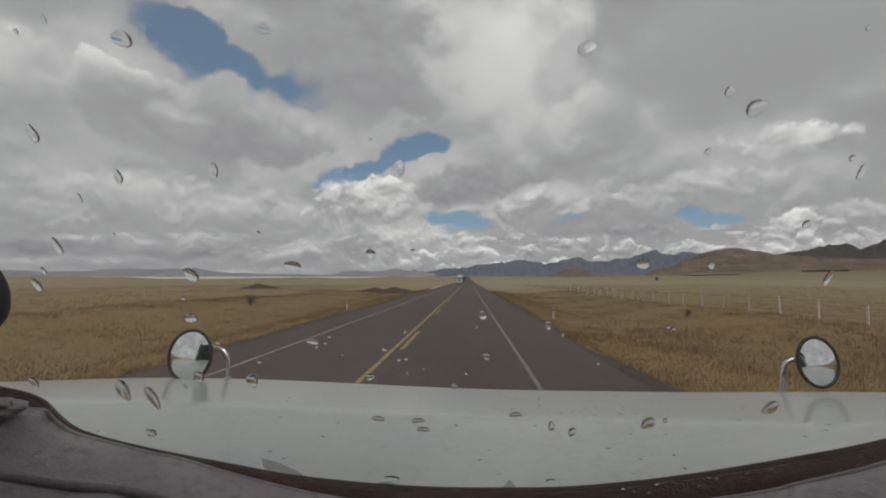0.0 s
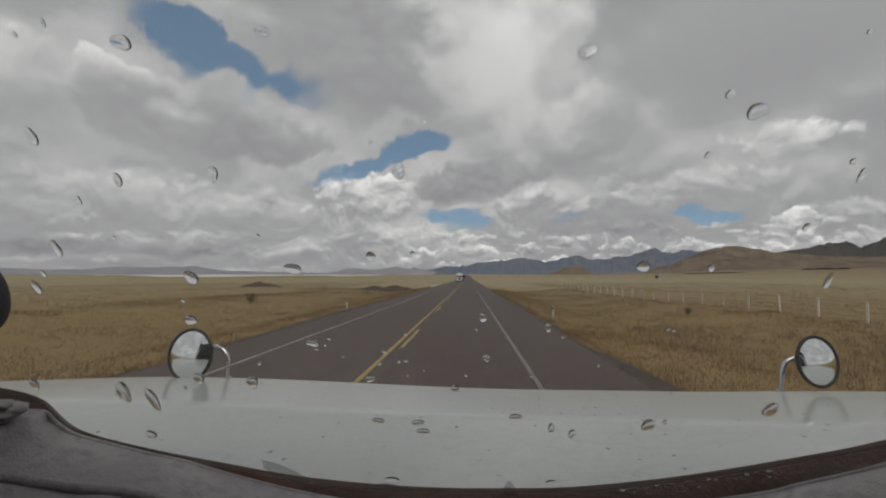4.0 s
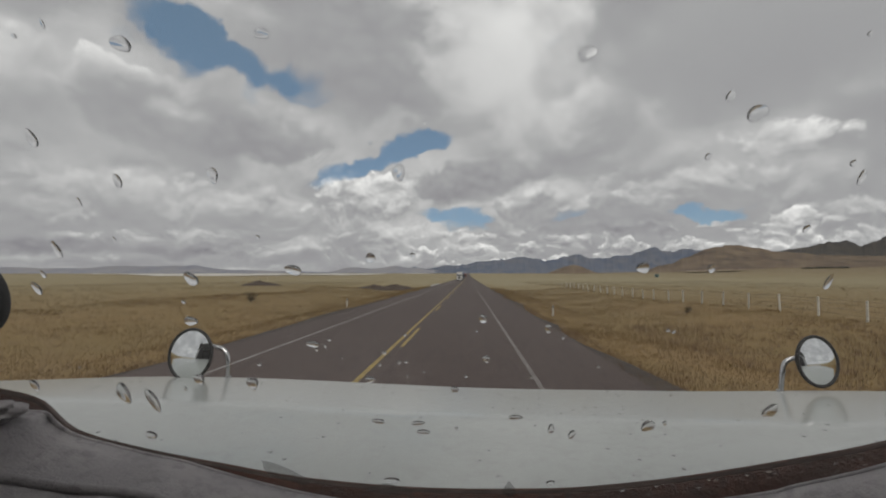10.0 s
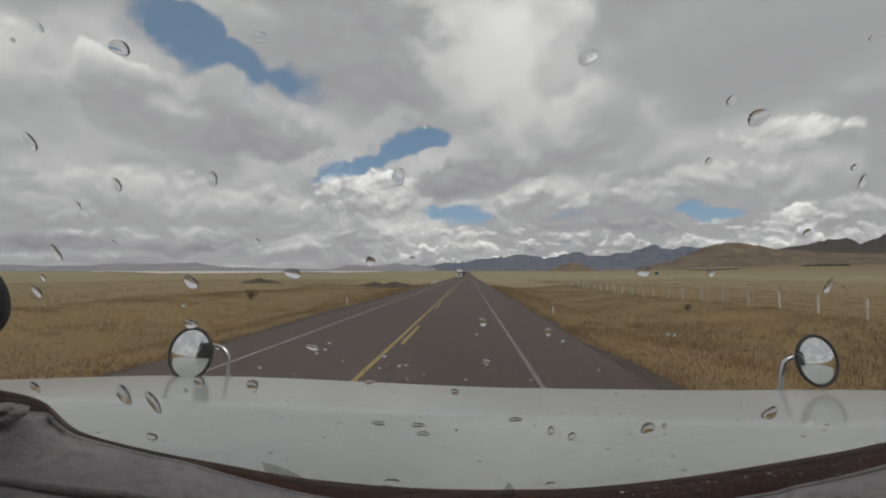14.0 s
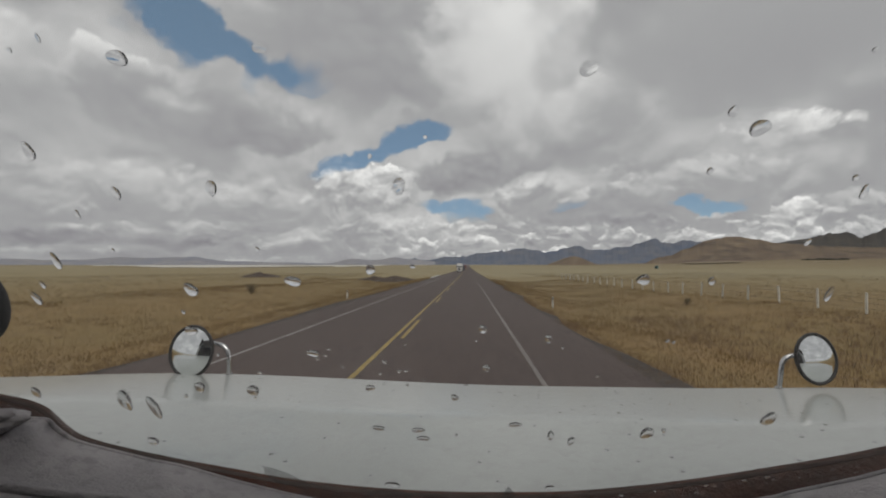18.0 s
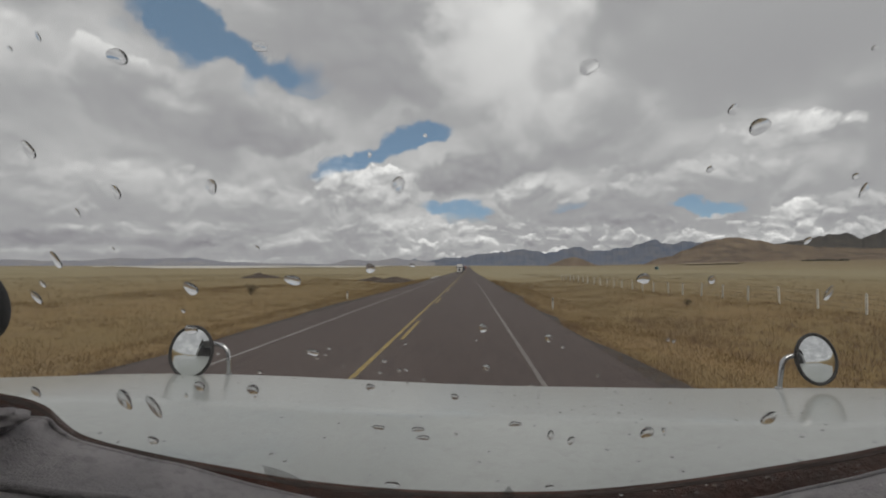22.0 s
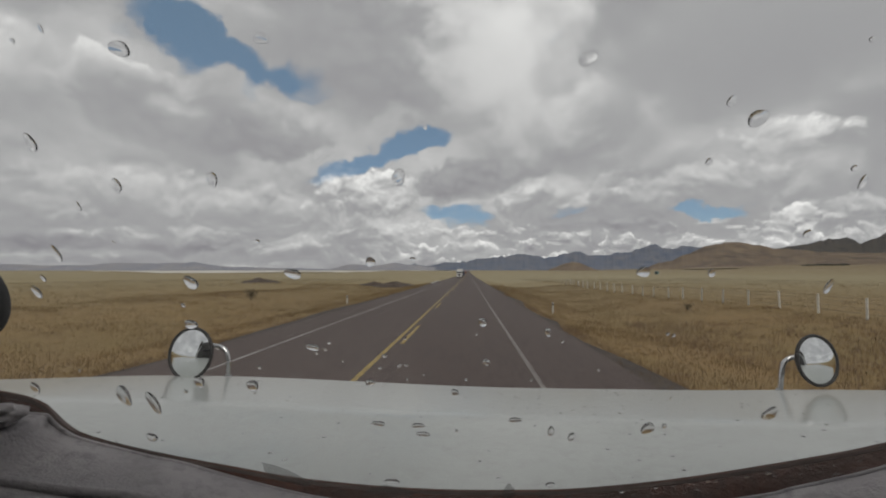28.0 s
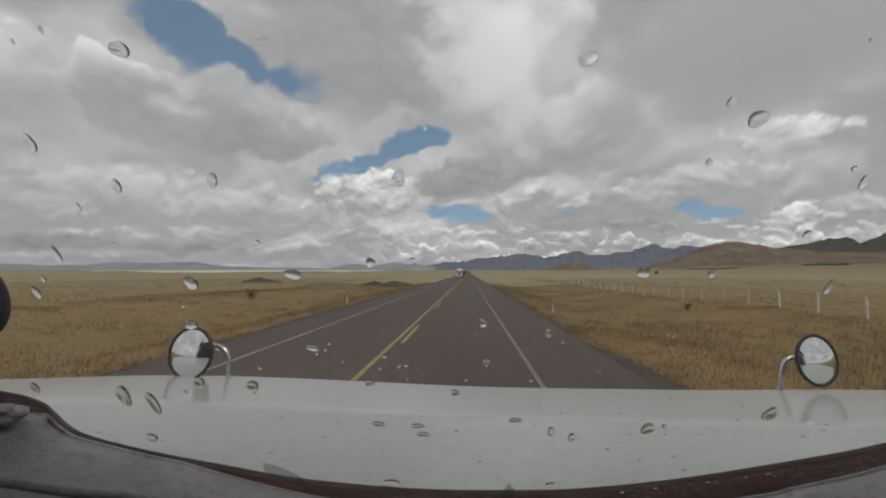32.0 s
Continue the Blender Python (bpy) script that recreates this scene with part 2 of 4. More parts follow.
M["cloth"] = material("dash_cloth", (0.34, 0.325, 0.335), 0.95, 0, (0.42, 0.40, 0.41), 9.0, 60.0, (0.29, 0.28, 0.285), bump=0.35, bump_scale=300, spec=0.15)
M["interior"] = material("cab_lining", (0.10, 0.098, 0.095), 0.9, 0, (0.13, 0.125, 0.12), 6.0)
M["black"] = material("black_plastic", (0.004, 0.004, 0.005), 0.8, 0, (0.007, 0.007, 0.008), 20.0)
M["glass"] = material("windscreen_glass", (1, 1, 1), 0.0, transmission=1.0, ior=1.2, spec=0.3)
M["water"] = material("rain_water", (1, 1, 1), 0.17, transmission=1.0, ior=1.33)
M["asphalt"] = material("asphalt", (0.077, 0.0565, 0.0505), 0.88, 0, (0.091, 0.0685, 0.0615), 0.35, 9.0, (0.060, 0.044, 0.040), bump=0.35, bump_scale=35, stretch=(1, 0.12, 1))
M["edge"] = material("asphalt_edge", (0.045, 0.036, 0.031), 0.9, 0, (0.075, 0.058, 0.045), 1.5, 6.0, (0.035, 0.03, 0.027), bump=0.5, bump_scale=18)
M["yellow"] = material("yellow_paint", (0.36, 0.265, 0.075), 0.7, 0, (0.28, 0.205, 0.07), 3.0, 12.0, (0.20, 0.15, 0.06), stretch=(1, 0.4, 1))
M["white"] = material("white_paint", (0.33, 0.315, 0.30), 0.7, 0, (0.24, 0.23, 0.22), 1.2, 8.0, (0.14, 0.13, 0.125), stretch=(1, 0.3, 1))
M["worn"] = material("worn_white_paint", (0.24, 0.225, 0.21), 0.75, 0, (0.17, 0.155, 0.145), 1.0, 7.0, (0.11, 0.095, 0.09), stretch=(1, 0.3, 1))
M["grass"] = material("dry_grass", (0.222, 0.143, 0.063), 0.9, 0, (0.202, 0.144, 0.062), 0.22, 0.30, (0.155, 0.092, 0.045), spec=0.1)
M["pasture"] = material("pasture_grass", (0.255, 0.195, 0.106), 0.9, 0, (0.245, 0.203, 0.122), 0.02, 0.06, (0.205, 0.142, 0.072), spec=0.1)
M["stalk"] = material("straw_stalks", (0.36, 0.265, 0.14), 0.9, 0, (0.28, 0.19, 0.10), 0.3, 1.5, (0.33, 0.28, 0.15), spec=0.1)
M["scrub"] = material("brown_scrub", (0.17, 0.115, 0.068), 0.95, 0, (0.13, 0.085, 0.05), 2.0, spec=0.1)
M["grime"] = material("windscreen_grime", (0.36, 0.36, 0.34), 0.9, 0, (0.26, 0.26, 0.25), 60.0, spec=0.1)
M["grime"].node_tree.nodes["Principled BSDF"].inputs["Alpha"].default_value = 0.42
M["post"] = material("fence_post", (0.74, 0.72, 0.66), 0.85, 0, (0.60, 0.58, 0.53), 5.0, per_object=0.3)
M["wire"] = material("fence_wire", (0.25, 0.24, 0.22), 0.5, 0.8)
M["soil"] = material("dark_soil", (0.065, 0.047, 0.036), 0.95, 0, (0.10, 0.075, 0.055), 1.0, 5.0, (0.045, 0.034, 0.028), bump=0.6, bump_scale=8)
M["bush"] = material("bush_leaves", (0.085, 0.07, 0.035), 0.9, 0, (0.12, 0.09, 0.045), 3.0)
# pale lake bed; also paints the sunlight on the far plain
M["lake"] = material("playa_and_lit_plain", (0.60, 0.57, 0.50), 0.8, 0, (0.52, 0.50, 0.45), 0.004)
# the blue of distance haze is mixed into this base colour
M["range"] = material("far_range_haze_blue", (0.135, 0.160, 0.215), 0.95, 0, (0.180, 0.188, 0.210), 0.006, 0.02, (0.105, 0.128, 0.175), bump=0.25, bump_scale=0.02, spec=0.05)
M["brown"] = material("brown_hill", (0.185, 0.140, 0.102), 0.95, 0, (0.115, 0.092, 0.076), 0.006, 0.02, (0.24, 0.19, 0.13), spec=0.05)
M["dark"] = material("dark_ridge", (0.075, 0.072, 0.070), 0.95, 0, (0.11, 0.10, 0.085), 0.007, 0.03, (0.055, 0.056, 0.058), spec=0.05)
# rock paled towards the sky, so the haze sits in the colour
M["mesa"] = material("mesa_haze_grey", (0.25, 0.26, 0.30), 0.95, 0, (0.31, 0.305, 0.315), 0.006, spec=0.05)
M["pale"] = material("pale_slope", (0.34, 0.27, 0.17), 0.95, 0, (0.28, 0.22, 0.14), 0.02)
M["trees"] = material("far_trees", (0.035, 0.036, 0.026), 0.95, 0, (0.05, 0.05, 0.034), 0.2)
M["teal"] = material("teal_wall", (0.16, 0.30, 0.32), 0.85, 0, (0.13, 0.25, 0.27), 1.5)
M["tin"] = material("tin_roof", (0.30, 0.33, 0.33), 0.5, 0.4, (0.22, 0.23, 0.22), 2.0)
M["truckwhite"] = material("truck_white", (0.72, 0.72, 0.70), 0.4, 0, (0.64, 0.64, 0.62), 1.0, coat=0.3)
M["truckred"] = material("truck_red", (0.30, 0.06, 0.035), 0.5, 0, (0.24, 0.055, 0.035), 1.0)
M["coachblue"] = material("coach_blue", (0.018, 0.024, 0.075), 0.3, 0, (0.03, 0.035, 0.09), 0.7, coat=0.5)
M["coachgrey"] = material("coach_silver", (0.28, 0.29, 0.32), 0.35, 0.3, (0.24, 0.25, 0.28), 1.0)
M["pane"] = material("vehicle_window", (0.02, 0.022, 0.025), 0.08, 0, (0.03, 0.032, 0.036), 3.0)
M["lamp"] = material("lamp_glass", (0.75, 0.75, 0.70), 0.1)
M["amber"] = material("amber_lens", (0.6, 0.22, 0.02), 0.25)
M["grille"] = material("grille_dark", (0.05, 0.05, 0.052), 0.4, 0.7)

# dry blades let some light through
for key in ("grass", "pasture", "stalk"):
    bt = M[key].node_tree
    tr = bt.nodes.new("ShaderNodeBsdfTranslucent")
    src = bt.nodes["Principled BSDF"].inputs["Base Color"].links[0].from_socket
    bt.links.new(src, tr.inputs[0])
    bx = bt.nodes.new("ShaderNodeMixShader")
    bx.inputs[0].default_value = 0.5
    bt.links.new(bt.nodes["Principled BSDF"].outputs[0], bx.inputs[1])
    bt.links.new(tr.outputs[0], bx.inputs[2])
    bt.links.new(bx.outputs[0], bt.nodes["Material Output"].inputs[0])

# the pane carries a thin film of road dust that the sky shines through
pt = M["glass"].node_tree
film = pt.nodes.new("ShaderNodeBsdfTranslucent")
film.inputs[0].default_value = (0.85, 0.83, 0.80, 1)
fmix = pt.nodes.new("ShaderNodeMixShader")
fpos = pt.nodes.new("ShaderNodeNewGeometry")
fno = pt.nodes.new("ShaderNodeTexNoise")
fno.inputs["Scale"].default_value, fno.inputs["Detail"].default_value = 9.0, 6.0
pt.links.new(fpos.outputs["Position"], fno.inputs["Vector"])
fra = pt.nodes.new("ShaderNodeMapRange")
fra.inputs[1].default_value, fra.inputs[2].default_value, fra.inputs[3].default_value, fra.inputs[4].default_value = 0.3, 0.7, 0.007, 0.017
pt.links.new(fno.outputs[0], fra.inputs[0])
pt.links.new(fra.outputs[0], fmix.inputs[0])
pt.links.new(pt.nodes["Principled BSDF"].outputs[0], fmix.inputs[1])
pt.links.new(film.outputs[0], fmix.inputs[2])
pt.links.new(fmix.outputs[0], pt.nodes["Material Output"].inputs[0])

# ground: several dry pasture colours in drawn-out patches
gm = bpy.data.materials.new("pasture")
gm.use_nodes = True
gt = gm.node_tree
gb = gt.nodes["Principled BSDF"]
gb.inputs["Roughness"].default_value = 0.95
gb.inputs["Specular IOR Level"].default_value = 0.08
gpos = gt.nodes.new("ShaderNodeNewGeometry")


def gnoise(scale, stretch, detail=6.0):
    mp = gt.nodes.new("ShaderNodeMapping")
    gt.links.new(gpos.outputs["Position"], mp.inputs[0])
    mp.inputs[3].default_value = stretch
    n = gt.nodes.new("ShaderNodeTexNoise")
    gt.links.new(mp.outputs[0], n.inputs["Vector"])
    n.inputs["Scale"].default_value, n.inputs["Detail"].default_value, n.inputs["Roughness"].default_value = scale, detail, 0.62
    return n.outputs[0]


def grange(v, a, b):
    n = gt.nodes.new("ShaderNodeMapRange")
    gt.links.new(v, n.inputs[0])
    n.inputs[1].default_value, n.inputs[2].default_value = a, b
    return n.outputs[0]


def gmix(f, a, b):
    n = gt.nodes.new("ShaderNodeMix")
    n.data_type = "RGBA"
    gt.links.new(f, n.inputs[0])
    for v, s in ((a, n.inputs[6]), (b, n.inputs[7])):
        if isinstance(v, tuple):
            s.default_value = (*v, 1)
        else:
            gt.links.new(v, s)
    return n.outputs[2]


gl = gt.nodes.new("ShaderNodeVectorMath")
gl.operation = "LENGTH"
gt.links.new(gpos.outputs["Position"], gl.inputs[0])
verge = gmix(grange(gnoise(0.16, (1, 0.6, 1)), 0.38, 0.62), (0.250, 0.168, 0.078), (0.223, 0.163, 0.076))
verge = gmix(grange(gnoise(1.4, (1, 1, 1)), 0.5, 0.7), verge, (0.19, 0.128, 0.066))
field = gmix(grange(gnoise(0.011, (0.5, 1.4, 1)), 0.40, 0.60), (0.288, 0.232, 0.130), (0.250, 0.195, 0.104))
field = gmix(grange(gnoise(0.03, (0.25, 1.6, 1)), 0.55, 0.68), field, (0.17, 0.125, 0.065))
field = gmix(grange(gnoise(0.004, (0.5, 1.2, 1)), 0.38, 0.58), field, (0.31, 0.275, 0.178))
gxyz = gt.nodes.new("ShaderNodeSeparateXYZ")
gt.links.new(gpos.outputs["Position"], gxyz.inputs[0])
field = gmix(grange(gxyz.outputs[0], 60.0, 700.0), field, (0.225, 0.180, 0.108))
gcol = gmix(grange(gl.outputs["Value"], 15.0, 110.0), verge, field)
gt.links.new(gcol, gb.inputs["Base Color"])
gbump = gt.nodes.new("ShaderNodeBump")
gbump.inputs["Strength"].default_value, gbump.inputs["Distance"].default_value = 0.25, 0.12
gt.links.new(gnoise(2.2, (1, 1, 1)), gbump.inputs["Height"])
gt.links.new(gbump.outputs[0], gb.inputs["Normal"])
M["ground"] = gm

# ---------------------------------------------------------------- helpers of this scene


def empty(name, loc=(0, 0, 0), rz=0.0):
    ob = new(name)
    ob.empty_display_size = 0.2
    ob.matrix_world = pose(*loc, 0, 0, rz)
    return ob


def mesh_of(name, bm, mat, smooth=False):
    me = bpy.data.meshes.new(name)
    bm.to_mesh(me)
    bm.free()
    me.materials.append(M[mat])
    if smooth:
        for p in me.polygons:
            p.use_smooth = True
    return me


def part(name, bm, mat, parent=None, label="", smooth=False, kind=""):
    ob = new(name, mesh_of(name, bm, mat, smooth))
    if parent:
        ob.parent = parent
    return tagged(ob, label, kind=kind)


def box(bm, c, s, bevel=0.0, m=None):
    r = bmesh.ops.create_cube(bm, size=1.0)
    vs = r["verts"]
    bmesh.ops.scale(bm, vec=s, verts=vs)
    if bevel:
        es = list({e for v in vs for e in v.link_edges})
        r2 = bmesh.ops.bevel(bm, geom=es, offset=bevel, segments=2, affect="EDGES", profile=0.5)
        vs = list({v for f in r2["faces"] for v in f.verts} | {v for v in vs if v.is_valid})
    if m:
        bmesh.ops.transform(bm, matrix=m, verts=vs)
    bmesh.ops.translate(bm, vec=c, verts=vs)
    return vs


def boxed(c, s, bevel=0.0, m=None):
    bm = bmesh.new()
    box(bm, c, s, bevel, m)
    return bm


def cyl(bm, c, r, h, axis="z", seg=20, r2=None, bevel=0.0):
    q = bmesh.ops.create_cone(bm, cap_ends=True, segments=seg, radius1=r, radius2=r if r2 is None else r2, depth=h)
    vs = q["verts"]
    if bevel:
        caps = list({e for v in vs for e in v.link_edges if abs(e.verts[0].co.z - e.verts[1].co.z) < 1e-6})
        q = bmesh.ops.bevel(bm, geom=caps, offset=bevel, segments=2, affect="EDGES", profile=0.5)
        vs = list({v for f in q["faces"] for v in f.verts} | {v for v in vs if v.is_valid})
    if axis == "x":
        bmesh.ops.rotate(bm, cent=(0, 0, 0), matrix=Matrix.Rotation(radians(90), 3, "Y"), verts=vs)
    if axis == "y":
        bmesh.ops.rotate(bm, cent=(0, 0, 0), matrix=Matrix.Rotation(radians(90), 3, "X"), verts=vs)
    bmesh.ops.translate(bm, vec=c, verts=vs)
    return vs


def cyled(c, r, h, axis="z", seg=20, r2=None, bevel=0.0):
    bm = bmesh.new()
    cyl(bm, c, r, h, axis, seg, r2, bevel)
    return bm


def grid_bm(rows_):
    """A sheet through rows of points."""
    bm = bmesh.new()
    vv = [[bm.verts.new(p) for p in r] for r in rows_]
    for a, b in zip(vv, vv[1:]):
        for i in range(len(a) - 1):
            bm.faces.new((a[i], a[i + 1], b[i + 1], b[i]))
    return bm


def smoothed(pts, n=6):
    """Catmull-Rom through the given points."""
    pts = [Vector(p) for p in pts]
    q = [pts[0] * 2 - pts[1]] + pts + [pts[-1] * 2 - pts[-2]]
    out = []
    for i in range(1, len(q) - 2):
        for k in range(n):
            t = k / n
            a, b, c, d = q[i - 1:i + 3]
            out.append(0.5 * (2 * b + (c - a) * t + (2 * a - 5 * b + 4 * c - d) * t * t + (3 * b - a - 3 * c + d) * t ** 3))
    return out + [pts[-1]]


def tube(pts, r, seg=10):
    bm = bmesh.new()
    rings = []
    for i, p in enumerate(pts):
        d = (pts[min(i + 1, len(pts) - 1)] - pts[max(i - 1, 0)]).normalized()
        s = d.cross(Vector((0.31, 0.2, 0.93))).normalized()
        u = s.cross(d)
        rings.append([bm.verts.new(p + r * (math.cos(a) * s + math.sin(a) * u)) for a in [2 * math.pi * k / seg for k in range(seg)]])
    for a, b in zip(rings, rings[1:]):
        for k in range(seg):
            bm.faces.new((a[k], a[(k + 1) % seg], b[(k + 1) % seg], b[k]))
    bm.faces.new(rings[0][::-1])
    bm.faces.new(rings[-1])
    return bm


def sstep(a, b, x):
    t = min(max((x - a) / (b - a), 0.0), 1.0)
    return t * t * (3 - 2 * t)


def raw(name, verts, faces, mat, smooth=False):
    me = bpy.data.meshes.new(name)
    me.from_pydata(verts, [], faces)
    me.materials.append(M[mat])
    if smooth:
        me.polygons.foreach_set("use_smooth", [True] * len(me.polygons))
    me.update()
    return me


# ---------------------------------------------------------------- land
ROAD_L, ROAD_R = -7.6, 3.6


def swell(x, y):
    """The broad lie of the land: level by the road, lifting to the hills ahead."""
    yy = max(y, 0.0)
    far = 1 - math.exp(-yy / 1100)
    u = x / max(yy, 30.0)
    s = sstep(0.2, 0.8, u)
    return yy * far * (0.0098 + 0.0170 * s) + 2.15 * far


def land(x, y):
    off = max(ROAD_L - x, x - ROAD_R, 0.0)
    z = swell(x, y) - 0.06
    z -= 0.45 * sstep(0.8, 5.0, off) * (1 - sstep(7.0, 16.0, off))
    k = sstep(2.0, 14.0, off)
    z += k * 0.28 * noise.noise((x * 0.07, y * 0.05, 1.3))
    r = math.hypot(x, y)
    z += k * sstep(150, 900, r) * 2.2 * noise.noise((x * 0.004, y * 0.004, 4.1))
    return z


radii = [0.0] + [2.0 * 1.075 ** i for i in range(109)]
NA = 300
angles = []
for i in range(NA):
    # finer ahead of the road than behind
    t = (i / NA) * 2 - 1
    angles.append(math.pi * (0.45 * t + 0.55 * t ** 3))
verts, faces = [(0, 0, land(0, 0))], []
for r in radii[1:]:
    for a in angles:
        x, y = r * math.sin(a), r * math.cos(a)
        verts.append((x, y, land(x, y)))
for j in range(NA):
    faces.append((0, 1 + (j + 1) % NA, 1 + j))
for i in range(len(radii) - 2):
    for j in range(NA):
        a, b = 1 + i * NA + j, 1 + i * NA + (j + 1) % NA
        faces.append((a, b, b + NA, a + NA))
ground = new("ground", raw("ground", verts, faces, "ground", True))
tagged(ground, "flat dry golden pasture with olive and straw patches", "ground", kind="structure")

# ---------------------------------------------------------------- road
ys = [-60 + 3 * i for i in range(80)] + [180 * 1.045 ** i for i in range(66)]


def strip(x0, x1, lift, y0=None, y1=None, wob=0.0, n=1, amp0=0.0):
    yl = [y for y in ys if (y0 is None or y >= y0) and (y1 is None or y <= y1)]
    if y0 is not None:
        yl = [y0] + [y for y in yl if y > y0 + 0.2]
    if y1 is not None:
        yl = [y for y in yl if y < y1 - 0.2] + [y1]
    rws = []
    for y in yl:
        w = wob * noise.noise((x0 * 3.1, y * 0.23, 0.7)) + 0.5 * wob * noise.noise((x1, y * 0.9, 2.7))
        v = amp0 * noise.noise((x1 * 2.3, y * 0.31, 5.7))
        rws.append([(x0 + v + (x1 + w - x0 - v) * i / n, y, swell(0, y) + lift) for i in range(n + 1)])
    return rws


road = part("road", grid_bm(strip(ROAD_L + 0.10, ROAD_R - 0.10, 0.02, n=6)), "asphalt")
tagged(road, "straight two-lane highway of dark grey-brown asphalt", "road", kind="structure")
for x0, x1 in ((ROAD_R - 0.10, ROAD_R + 0.20), (ROAD_L + 0.10, ROAD_L - 0.30)):
    b = grid_bm(strip(x0, x1, 0.012, wob=0.55, n=2))
    part("road_edge", b, "edge", road, "ragged crumbling asphalt edge with gravel")
part("edge_line", grid_bm(strip(1.34, 1.44, 0.026)), "worn", road, "worn white edge line")
part("edge_line", grid_bm(strip(-5.81, -5.71, 0.026)), "white", road, "worn white edge line")
part("centre_line", grid_bm(strip(-2.35, -2.23, 0.026)), "yellow", road, "solid yellow centre line")
for i in range(26):
    y0 = 14.2 + 15 * i - (15 if i == 0 else 15)
    part("dash", grid_bm(strip(-2.09, -1.97, 0.026, max(y0, 0.5), y0 + 5)), "yellow", road)

# ---------------------------------------------------------------- hills and far distance


def ridge(peaks, u, floor):
    """Height of the crest between its named summits and saddles."""
    if u <= peaks[0][0]:
        return max(peaks[0][1] - (peaks[0][0] - u) * 0.35, floor)
    for (a, ea), (b, eb) in zip(peaks, peaks[1:]):
        if u <= b:
            t = (u - a) / (b - a)
            t = 0.5 * t + 0.5 * t * t * (3 - 2 * t)
            return ea + (eb - ea) * t
    return max(peaks[-1][1] - (u - peaks[-1][0]) * 0.35, floor)


def hills(name, mat, label, peaks, depth, thick, u0, u1, nu, rough, seed, foot=0.006):
    """A range whose crest stands at the depth given along the road; peaks: bearing, rise and half width."""
    nv = 16
    vs, fs = [], []
    for j in range(nv):
        v = j / (nv - 1) * 1.5
        for i in range(nu):
            u = u0 + (u1 - u0) * i / (nu - 1)
            y = depth - thick + thick * v
            x = u * y
            fade = sstep(0, 0.06, i / (nu - 1)) * sstep(0, 0.06, 1 - i / (nu - 1))
            crest = ridge(peaks, u, foot) + rough * fade * (noise.fractal((u * 44 + seed, seed, 0.3), 0.55, 2.1, 7))
            base = (swell(x, y) - EYE) / y - 0.004
            p = v if v <= 1 else max(0.0, 1 - (v - 1) * 1.3)
            gully = noise.fractal((u * 26, v * 9.0 + u * 12 + seed, seed), 0.75, 2.2, 5)
            prof = p ** 1.15 + 0.11 * gully * math.sin(math.pi * min(p, 1.0)) * (1 if v <= 1 else 0.6)
            e = base + max(crest - base, 0.0) * fade * prof
            vs.append((x, y, EYE + e * depth * (y / depth)))
    for j in range(nv - 1):
        for i in range(nu - 1):
            a = j * nu + i
            fs.append((a, a + 1, a + nu + 1, a + nu))
    ob = new(name, raw(name, vs, fs, mat, True))
    return tagged(ob, label, "mountain", kind="structure")


# the range looks hazy by its painted blue-grey alone
hills("mountain_range", "range", "rugged mountain range beyond the plain, haze in its blue-grey colour",
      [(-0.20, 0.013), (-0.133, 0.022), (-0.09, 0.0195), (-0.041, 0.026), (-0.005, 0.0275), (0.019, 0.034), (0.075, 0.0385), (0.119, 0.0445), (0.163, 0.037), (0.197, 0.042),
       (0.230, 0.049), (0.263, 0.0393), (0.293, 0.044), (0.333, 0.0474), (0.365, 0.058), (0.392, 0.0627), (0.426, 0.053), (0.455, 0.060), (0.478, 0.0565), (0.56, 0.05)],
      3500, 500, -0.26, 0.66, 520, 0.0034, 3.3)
hills("brown_hills", "brown", "rounded brown scrub-covered foothills at the edge of the plain",
      [(0.38, 0.021), (0.425, 0.030), (0.455, 0.043), (0.498, 0.0610), (0.553, 0.0690), (0.587, 0.063), (0.643, 0.0535), (0.72, 0.0475), (0.85, 0.045), (1.1, 0.045), (1.25, 0.03)],
      2300, 700, 0.34, 1.30, 360, 0.0020, 8.1)
hills("dark_ridge", "dark", "dark rocky ridge behind the brown foothills",
      [(0.60, 0.045), (0.665, 0.058), (0.710, 0.065), (0.744, 0.0745), (0.778, 0.073), (0.80, 0.066), (0.833, 0.074), (0.853, 0.0855), (0.92, 0.09), (1.0, 0.078), (1.2, 0.08)],
      2900, 450, 0.55, 1.35, 400, 0.0034, 5.2)
hills("knoll", "brown", "low brown knoll on the plain before the mountains", [(0.186, 0.0165), (0.205, 0.024), (0.222, 0.0275), (0.24, 0.023), (0.257, 0.0155)], 2900, 260, 0.16, 0.29, 60, 0.0008, 2.2)
# mesa and low hills: air haze painted into their pale grey
hills("mesa", "mesa", "long flat-topped mesa across the plain, haze in its pale colour",
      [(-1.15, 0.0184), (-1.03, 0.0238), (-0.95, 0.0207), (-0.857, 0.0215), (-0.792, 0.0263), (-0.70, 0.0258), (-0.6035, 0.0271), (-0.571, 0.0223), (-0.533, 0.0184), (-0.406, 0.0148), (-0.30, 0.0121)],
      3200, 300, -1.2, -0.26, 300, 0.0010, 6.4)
hills("low_hills", "mesa", "small hills at the far end of the plain, haze in their pale colour",
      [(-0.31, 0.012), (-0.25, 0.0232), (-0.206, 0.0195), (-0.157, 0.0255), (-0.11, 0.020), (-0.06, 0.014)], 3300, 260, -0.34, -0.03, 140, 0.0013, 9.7)


